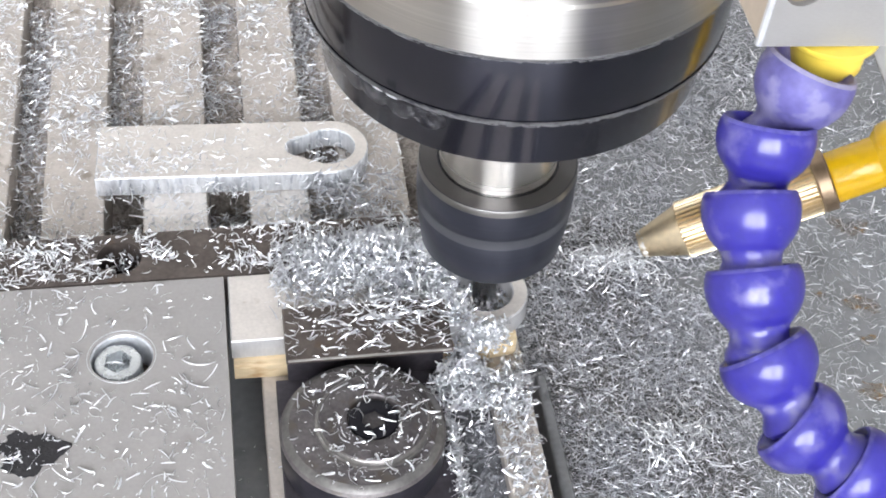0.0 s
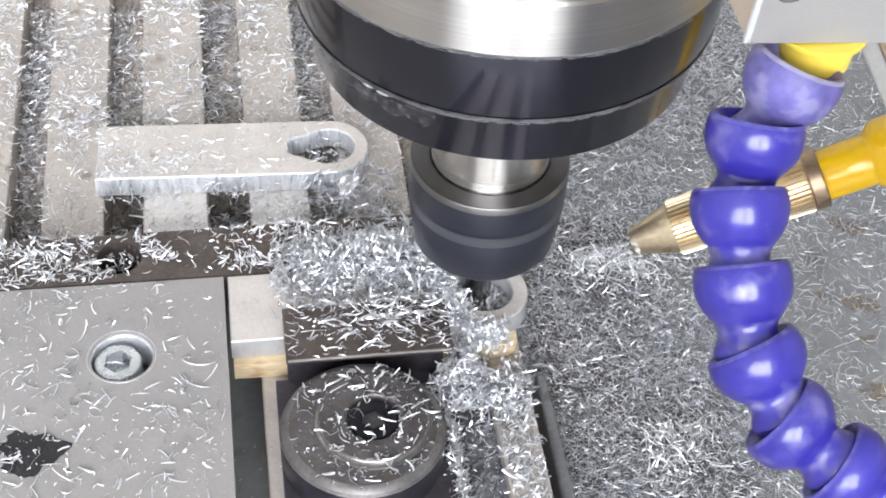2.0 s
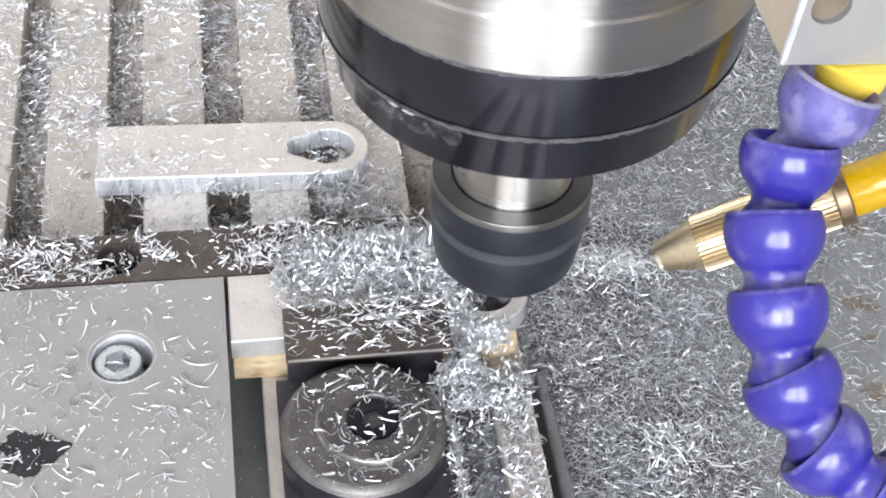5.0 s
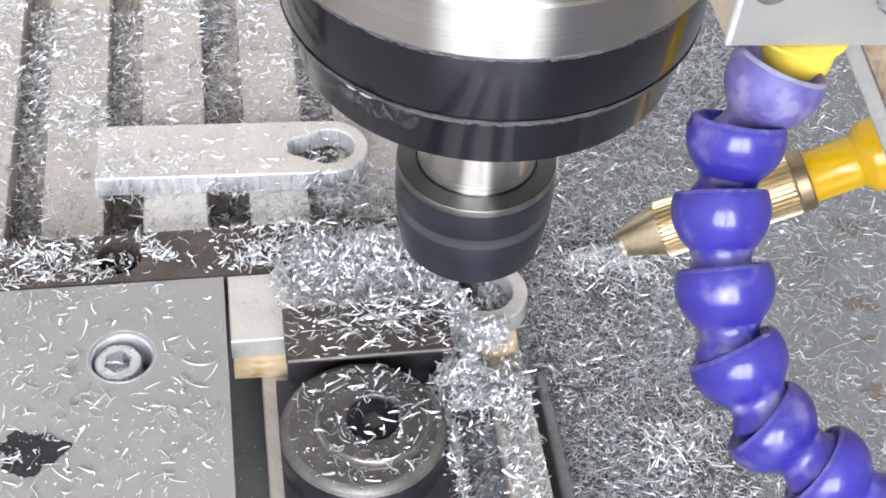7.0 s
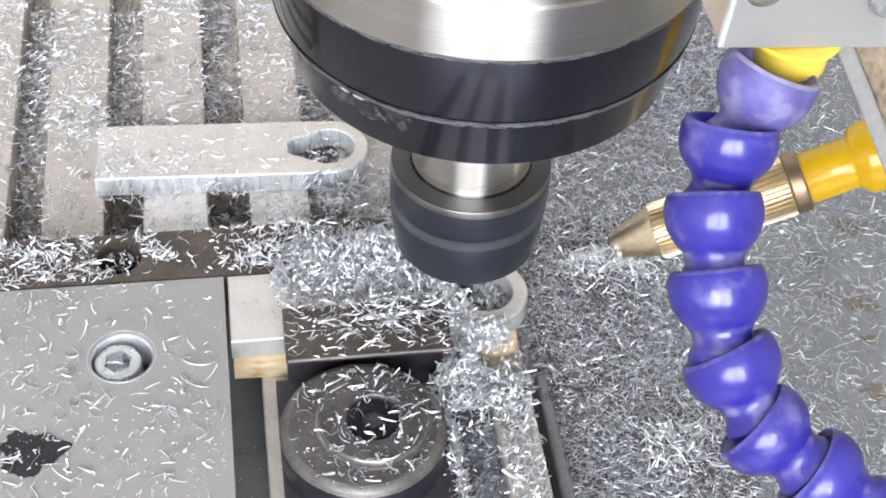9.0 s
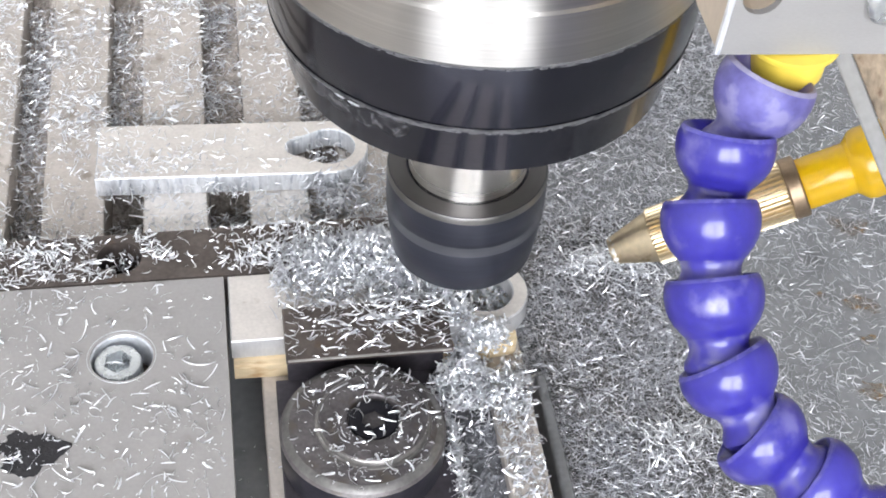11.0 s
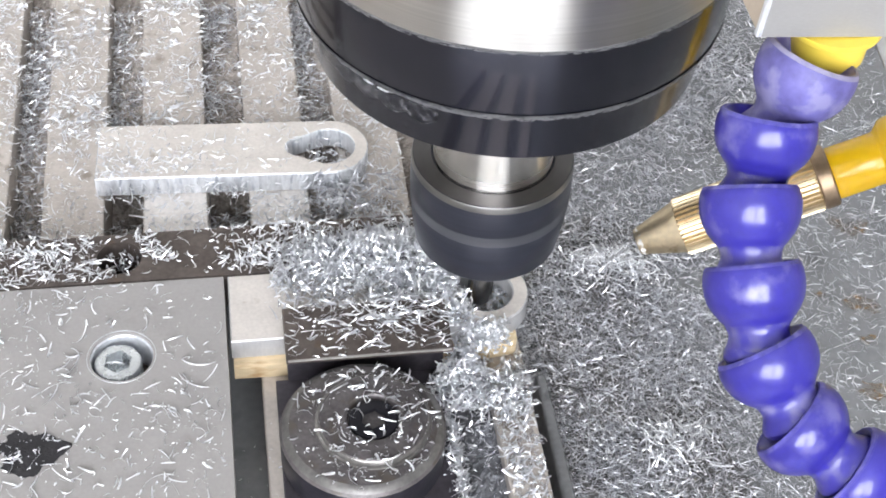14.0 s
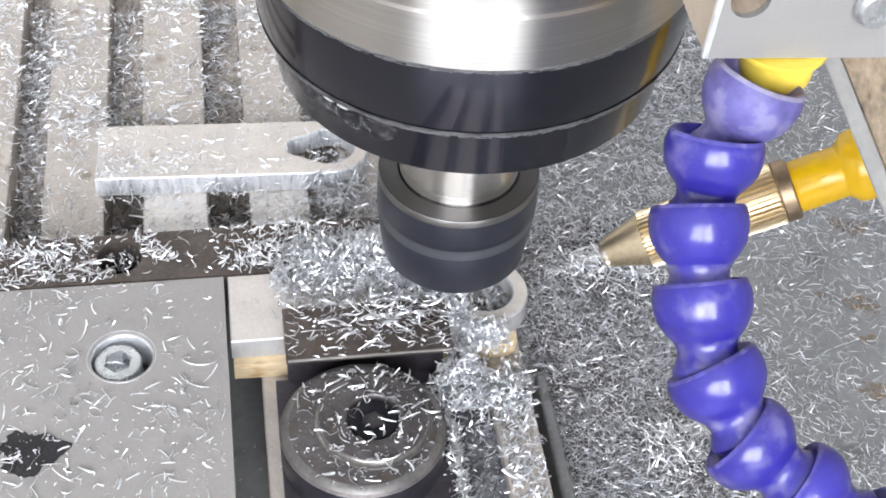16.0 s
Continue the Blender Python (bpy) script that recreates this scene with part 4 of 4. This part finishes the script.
    p = scatter(60, 0.012, 0.029, 0.276, 0.290, lambda x, y: (np.hypot(x - 0.0217, y - 0.2828) < 0.0056) * 1.0)
    chip_mesh("slot_chips", p, 0.0005, "chips caught in the slot of the strap", (0.0010, 0.0032), (0.0003, 0.0007), tilt=0.6, lift=rng.uniform(0, 0.003, len(p)))
    # on the fence bar
    p = scatter(1020, -0.075, 0.040, 0.2362, 0.2510, lambda x, y: 0.05 + 0.95 * patchy(x, y, 240, 8) ** 1.7 + 0.5 * (x < -0.036))
    p = p[np.hypot(p[:, 0] + 0.0305, p[:, 1] - 0.2432) > 0.005]
    chip_mesh("bar_chips", p, 0.0112, "aluminium chips strewn along the steel bar", (0.0012, 0.0046), (0.00022, 0.0006), (0.4, 3.2), tilt=0.25, mat=CHIP_WHITE, lift=rng.uniform(0, 0.0008, len(p)))
    # the heap over bar and workpiece
    def heap(x, y):
        return 0.0070 * bump_at(x, y, 0.027, 0.2368, 0.0120, 0.0046) + 0.0045 * bump_at(x, y, 0.040, 0.2310, 0.0055, 0.0050) + 0.0020 * bump_at(x, y, 0.018, 0.2300, 0.012, 0.004) + 0.0055 * bump_at(x, y, 0.0440, 0.2220, 0.0028, 0.0055) + 0.0030 * bump_at(x, y, 0.0335, 0.2215, 0.0050, 0.0030)

    p = scatter(5400, 0.004, 0.050, 0.2140, 0.2600, lambda x, y: np.clip(heap(x, y) / 0.0045, 0, 1) * (np.hypot(x - 0.0529, y - 0.2254) > 0.0068) * ((x > 0.0415) | (y > 0.2208)))
    chip_mesh("chip_heap", p, 0.0112, "heap of curled aluminium chips on bar and workpiece", (0.0010, 0.0048), (0.00022, 0.0007), tilt=0.7, lift=rng.uniform(0, 1, len(p)) * heap(p[:, 0], p[:, 1]))
    p = scatter(440, 0.0065, 0.042, 0.2055, 0.2205, lambda x, y: 0.12 + 0.08 * (x > 0.014) + 0.8 * bump_at(x, y, 0.030, 0.219, 0.012, 0.006))
    chip_mesh("jaw_chips", p, 0.0150, "aluminium chips on the clamp jaw", (0.0006, 0.0056), (0.0002, 0.0006), tilt=0.35, flow=np.zeros(len(p)), spread=0.6, lift=rng.uniform(0, 0.0020, len(p)) * (p[:, 1] > 0.2165))
    # spilling down beside the jaw
    def spill(x, y):
        return 0.0085 * bump_at(x, y, 0.0455, 0.2095, 0.0035, 0.0050) + 0.0032 * bump_at(x, y, 0.0500, 0.2005, 0.0060, 0.0045) + 0.0040 * bump_at(x, y, 0.0405, 0.1850, 0.0018, 0.0130) + 0.0024 * bump_at(x, y, 0.0560, 0.2045, 0.0035, 0.0040) + 0.0009 * bump_at(x, y, 0.0560, 0.1930, 0.0028, 0.0100) + 0.0090 * bump_at(x, y, 0.0400, 0.2030, 0.0022, 0.0018) + 0.0003

    p = scatter(2600, 0.0360, 0.0603, 0.165, 0.2150, lambda x, y: np.clip(spill(x, y) / 0.0075, 0, 1) * (np.hypot(x - 0.0208, y - 0.1878) > 0.0182) * ((x > 0.0428) | (y < 0.2050)) * (1 - 0.88 * ((x > 0.0430) & (x < 0.0514) & (y < 0.1975))) * (1 - 0.85 * ((x > 0.0485) & (x < 0.0555) & (y > 0.2075))))
    slot = in_slot(p[:, 0]) & (p[:, 1] < 0.198)
    chip_mesh("chip_spill", p, np.where(slot, -0.0045, 0.0), "aluminium chips spilled down beside the jaw", (0.0010, 0.0052), (0.00022, 0.0007), tilt=0.6, lift=rng.uniform(0, 1, len(p)) * spill(p[:, 0], p[:, 1]) * np.where(slot, 1.2, 1))
    p = scatter(420, 0.0412, 0.0510, 0.160, 0.204, lambda x, y: 0.3 + 0.7 * patchy(x, y, 260, 21))
    chip_mesh("slot_fill", p, -0.0036, "fine dull chips on the dirt in the slot", (0.0006, 0.0026), (0.00012, 0.0003), tilt=0.25, mat=CHIP_DULL, lift=rng.uniform(0.0, 0.0010, len(p)))
    p = scatter(190, 0.0516, 0.0603, 0.158, 0.206, lambda x, y: 0.4 + 0.6 * patchy(x, y, 200, 23))
    chip_mesh("land_chips", p, 0.0, "flat curled chips smeared on the table edge", (0.0012, 0.0052), (0.00025, 0.0008), (0.5, 3.2), tilt=0.12, mat=CHIP_WHITE)
    p = scatter(60, -0.0095, 0.0030, 0.165, 0.206)
    chip_mesh("gap_specks", p, np.where(p[:, 0] < 0.0003, -0.0160, 0.0), "tiny specks in the gap beside the plate", (0.0003, 0.0014), (0.00015, 0.0004), tilt=0.1, seg=3, mat=CHIP_WHITE)
    p = scatter(800, 0.0450, 0.0575, 0.2095, 0.2165, lambda x, y: bump_at(x, y, 0.0505, 0.2138, 0.0030, 0.0016))
    chip_mesh("chip_clump", p, 0.0050, "bright clump of fine chips on the workpiece edge", (0.0008, 0.0024), (0.0003, 0.0007), tilt=0.8, mat=CHIP_WHITE, lift=rng.uniform(0, 0.0070, len(p)))
    p = scatter(800, 0.044, 0.0592, 0.219, 0.2315, lambda x, y: (np.hypot(x - 0.0529, y - 0.2254) < 0.0058) * 1.0)
    chip_mesh("pocket_chips", p, 0.0050, "chips lying in the milled pocket", (0.0008, 0.0026), (0.0003, 0.0007), tilt=0.6, lift=rng.uniform(0, 0.0016, len(p)))
    # sparse on plate and cam clamp
    p = scatter(540, -0.075, -0.0075, 0.168, 0.2345, lambda x, y: 0.2 + 0.8 * patchy(x, y, 110, 11))
    p = p[np.hypot(p[:, 0] + 0.030, p[:, 1] - 0.2128) > 0.009]
    chip_mesh("plate_chips", p, 0.0111, "sparse aluminium chips on the grey plate", (0.0007, 0.0048), (0.00018, 0.0006), (0.3, 2.8), tilt=0.12, mat=CHIP_WHITE)
    p = scatter(650, -0.075, -0.0075, 0.168, 0.2345, lambda x, y: patchy(x, y, 200, 31))
    p = p[np.hypot(p[:, 0] + 0.0297, p[:, 1] - 0.2134) > 0.008]
    chip_mesh("plate_specks", p, 0.0111, "tiny chip specks on the grey plate", (0.0003, 0.0010), (0.00015, 0.0004), tilt=0.1, seg=3, mat=CHIP_WHITE)
    p = scatter(26, -0.070, -0.010, 0.172, 0.2300)
    chip_mesh("plate_curls", p, 0.0111, "long curled chips on the grey plate", (0.0050, 0.0085), (0.0003, 0.0006), (0.8, 2.4), tilt=0.04, seg=8, mat=CHIP_WHITE)
    p = scatter(2600, -0.075, 0.041, 0.2525, 0.36, lambda x, y: (0.4 + 0.6 * patchy(x, y, 140, 33)) * ~in_slot(x))
    p = p[~((np.abs(p[:, 1] - 0.2838) < 0.0125) & (p[:, 0] > -0.040) & (p[:, 0] < 0.033))]
    chip_mesh("table_specks", p, 0.0, "tiny chip specks on the slotted table", (0.0003, 0.0011), (0.00015, 0.0004), tilt=0.1, seg=3, mat=CHIP_WHITE)
    p = scatter(170, 0.0030, 0.0390, 0.170, 0.2060, lambda x, y: (np.hypot(x - 0.0208, y - 0.1878) < 0.0160) * (np.hypot(x - 0.0230, y - 0.1882) > 0.0055))
    chip_mesh("cam_specks", p, np.where(np.hypot(p[:, 0] - 0.0230, p[:, 1] - 0.1882) < 0.0118, 0.0151, 0.0136), "tiny chip specks on the cam clamp", (0.0003, 0.0009), (0.00015, 0.0004), tilt=0.1, seg=3, mat=CHIP_WHITE)
    p = scatter(185, 0.0030, 0.0390, 0.170, 0.2060, lambda x, y: (np.hypot(x - 0.0208, y - 0.1878) < 0.0165) * (np.hypot(x - 0.0230, y - 0.1882) > 0.0030) * (0.25 + 0.35 * (x > 0.012) + 0.4 * (y > 0.194)))
    chip_mesh("cam_chips", p, np.where(np.hypot(p[:, 0] - 0.0230, p[:, 1] - 0.1882) < 0.0118, 0.0151, 0.0136), "aluminium chips on the black cam clamp", (0.0010, 0.0052), (0.00025, 0.0007), (0.4, 3.2), tilt=0.15, mat=CHIP)


swarf()


def thrown_clump(n, r, h, label):
    """A small tangle of chips that the cutter throws off."""
    p = rng.normal(0, r, (n, 2))
    return chip_mesh("chip_tangle", p, 0.0, label, (0.0010, 0.0040), (0.0003, 0.0007), tilt=0.7, lift=rng.uniform(0, h, n), mat=CHIP_WHITE, kind="thing")


CLUMP_TABLE = thrown_clump(70, 0.0016, 0.0030, "tangle of bright chips thrown onto the table")
CLUMP_BAR = thrown_clump(40, 0.0013, 0.0016, "tangle of bright chips thrown onto the steel bar")


def motions():
    """The head's moves over the workpiece: seconds, then millimetres in x, y and z."""
    steps = [
        (0, 0.2, 0.03, 0), (0.1, 1.24, -1.55, 0), (0.2, 0.35, -3.78, 0), (0.3, -1.72, -4.23, 0), (0.4, -3.05, -1.83, 0), (0.5, -2.38, -0.26, 0),
        (0.6, 0.07, 0.03, 0), (0.7, 1.52, -1.36, 0), (0.8, 1.48, -3.17, 0), (0.9, -0.55, -4.44, 0), (1, -2.9, -3.36, 0), (1.1, -3.44, -1.19, 0),
        (1.2, -1.81, 0.87, 0), (1.3, 0.25, 0.77, 0), (1.4, 1.86, -1.06, 0), (1.5, 2.08, -3.31, 0), (1.6, -0.16, -4.65, 0), (1.7, -2.33, -4.46, 0),
        (1.8, -3.81, -2.19, 0), (1.9, -3.48, -0.21, 0), (2, -1.35, 0.97, 0), (2.1, 0.87, 0.96, 0), (2.2, 2.55, -1.06, 0), (2.3, 2.46, -3.25, 0),
        (2.4, 0.31, -4.99, 0), (2.5, -1.6, -5, 0), (2.6, -3.74, -2.76, 0), (2.7, -4.03, -0.73, 0), (2.8, -2.49, 1.31, 0), (2.9, -0.39, 1.55, 0),
        (3, 1.94, 0.12, 0), (3.1, 2.82, -1.91, 0), (3.2, 2.38, -4.1, 0), (3.3, 0.79, -4.98, 0), (3.4, -2.01, -5, 0), (3.5, -3.85, -4.01, 0),
        (3.6, -4.57, -1.61, 0), (3.7, -3.57, 0.19, 0), (3.8, -1.23, 1.29, 0), (3.9, 1.11, 0.98, 0), (4, 2.84, -0.99, 0), (4.1, 2.87, -2.77, 0),
        (4.2, 1.24, -5.27, 0), (4.3, -1.36, -5.65, 0), (4.4, -3.56, -4.17, 0), (4.5, -4.22, -1.6, 0), (4.6, -2.98, 0.78, 0), (4.7, -0.44, 1.71, 0),
        (4.8, 2.09, 0.71, 0), (4.9, 3.3, -1.75, 0), (5, 2.55, -4.42, 0), (5.1, 0.2, -5.91, 0), (5.2, -2.57, -5.43, 0), (5.3, -4.33, -3.21, 0),
        (5.4, -4.14, -0.36, 0), (5.5, -2.08, 1.65, 0), (5.6, 0.82, 1.76, 0), (5.7, 3.06, -0.11, 0), (5.8, 3.48, -3.02, 0), (5.9, 1.83, -5.48, 0),
        (6, -1.06, -6.22, 0), (6.1, -3.69, -4.79, 0), (6.2, -4.63, -1.85, 0), (6.3, -3.74, 0.83, 0), (6.4, -4.28, -0.57, 0), (6.5, -3.72, -1.75, 0),
        (6.6, -3.96, -3.53, 0), (6.7, -4.28, -3.66, 0), (6.8, -5.29, -2.51, 0), (6.9, -5.69, -0.71, 0), (7, -4.35, 0.68, 0), (7.1, -4.16, -0.13, 0),
        (7.2, -3.87, -1.55, 0), (7.3, -4.16, -3.42, 0), (7.4, -4.44, -4.16, 0), (7.5, -5.6, -3.32, 0), (7.6, -5.9, -0.78, 0), (7.7, -5.03, 0.21, 0),
        (7.8, -4.54, -0, 0), (7.9, -4.66, -1.27, 0), (8, -4.71, -3.64, 0), (8.1, -4.83, -3.37, 0), (8.2, -6.32, -2.18, 0), (8.3, -6.36, -0.44, 0),
        (8.4, -5.24, 0.26, 0), (8.5, -5.05, -0.05, 0), (8.6, -5.19, -2.2, 0), (8.7, -5.36, -3.22, 0), (8.8, -6.46, -2.77, 0), (8.9, -6.74, -0.76, 0),
        (9, -5.6, 0.3, 0), (9.1, -5.58, -0.29, 0), (9.2, -5.63, -2.54, 0), (9.3, -5.72, -3.06, 0), (9.4, -6.23, -2.39, 0), (9.5, -6.41, -1.01, 0),
        (9.6, -6.08, -0.14, 0), (9.7, -5.63, -0.56, 0), (9.8, -5.58, -1.83, 0), (9.9, -6.04, -2.74, 0), (10, -6.67, -2.46, 0), (10.1, -6.94, -1.32, 0),
        (10.2, -6.69, -0.4, 0), (10.3, -6.22, -0.54, 0), (10.4, -6.06, -1.55, 0), (10.5, -6.44, -2.47, 0), (10.6, -7.07, -2.44, 0), (10.7, -7.45, -1.56, 0),
        (10.8, -7.29, -0.67, 0), (10.9, -6.82, -0.6, 0), (11, -6.57, -1.34, 0), (11.1, -6.85, -2.17, 0), (11.2, -7.38, -2.48, 0), (11.3, -7.4, -2.64, 0),
        (11.4, -7.89, -1.6, 0), (11.5, -7.57, -0.87, 0), (11.6, -7.72, -2.27, 0), (11.7, -7.96, -2.43, 0), (11.8, -8.09, -1.86, 0), (11.9, -8.19, -1.84, 0),
        (12, -8.27, -2.31, 0), (12.1, -8.51, -2.13, 0), (12.2, -8.65, -2.07, 0), (12.3, -8.65, -2.05, 0), (12.4, -8.62, -1.94, 0), (12.5, -8.59, -2.03, 0),
        (12.6, -8.59, -2.04, 1.6), (12.7, -8.59, -2.04, 3), (12.8, -8.59, -2.04, 7.4), (12.9, -8.46, -2.06, 9.9), (13, -8.33, -2.08, 10.4), (13.1, -7.71, -2.19, 10.3),
        (13.2, -3.83, -2.85, 10.2), (13.3, -1.95, -3.17, 9.9), (13.4, -1.72, -3.2, 9.6), (13.5, -1.73, -3.2, 9), (13.6, -1.73, -3.2, 8.08), (13.7, -1.73, -3.2, 7.16),
        (13.8, -1.73, -3.2, 6.24), (13.9, -1.73, -3.2, 5.32), (14, -1.73, -3.2, 4.4), (14.1, -1.73, -3.2, 3.47), (14.2, -1.73, -3.2, 2.53), (14.3, -1.73, -3.2, 1.6),
        (14.4, -1.73, -3.19, 0.67), (14.5, -1.74, -3.24, 0), (14.6, -1.7, -4.65, 0), (14.7, -0.51, -4.91, 0), (14.8, 1.3, -4.33, 0), (14.9, 2.44, -3.58, 0),
        (15, 2.99, -2.1, 0), (15.1, 2.81, -0.99, 0), (15.2, 1.55, 0.56, 0), (15.3, 0.38, 1.03, 0), (15.4, -1.3, 1.41, 0), (15.5, -2.33, 1.83, 0),
        (15.6, -4.34, 1.04, 0), (15.7, -5.81, 0.46, 0), (15.8, -7.5, -0.49, 0), (15.9, -8.38, -1.42, 0), (16, -8.6, -2.04, 0),
    ]
    for ob in (SPINDLE, MANIFOLD, COOLANT_HOSE, MIST_NOZZLE, BOARD):
        home = ob.location.copy()
        walk(ob, [(t, Matrix.Translation(home + Vector((x, y, z)) / 1000)) for t, x, y, z in steps])
    for ob in (NUT, MILL):
        walk(ob, [(k / 10, pose(0, 0, 0, 0, 0, -82 * k)) for k in range(161)])
    walk(CLUMP_TABLE, [(0.0, pose(0.0425, 0.2225, 0.0135)), (1.83, pose(0.0425, 0.2225, 0.0135)), (1.93, pose(0.0320, 0.2480, 0.020, 0, 0, 30)), (2.03, pose(0.0225, 0.2630, 0.006, 0, 0, 50)), (2.13, pose(0.0212, 0.2650, 0.0012, 0, 0, 60)), (16.0, pose(0.0212, 0.2650, 0.0012, 0, 0, 60))])
    walk(CLUMP_BAR, [(0.0, pose(0.0435, 0.2205, 0.0135)), (2.33, pose(0.0435, 0.2205, 0.0135)), (2.40, pose(0.0220, 0.2340, 0.026, 0, 0, 40)), (2.47, pose(0.0022, 0.2418, 0.0116, 0, 0, 70)), (16.0, pose(0.0022, 0.2418, 0.0116, 0, 0, 70))])


motions()
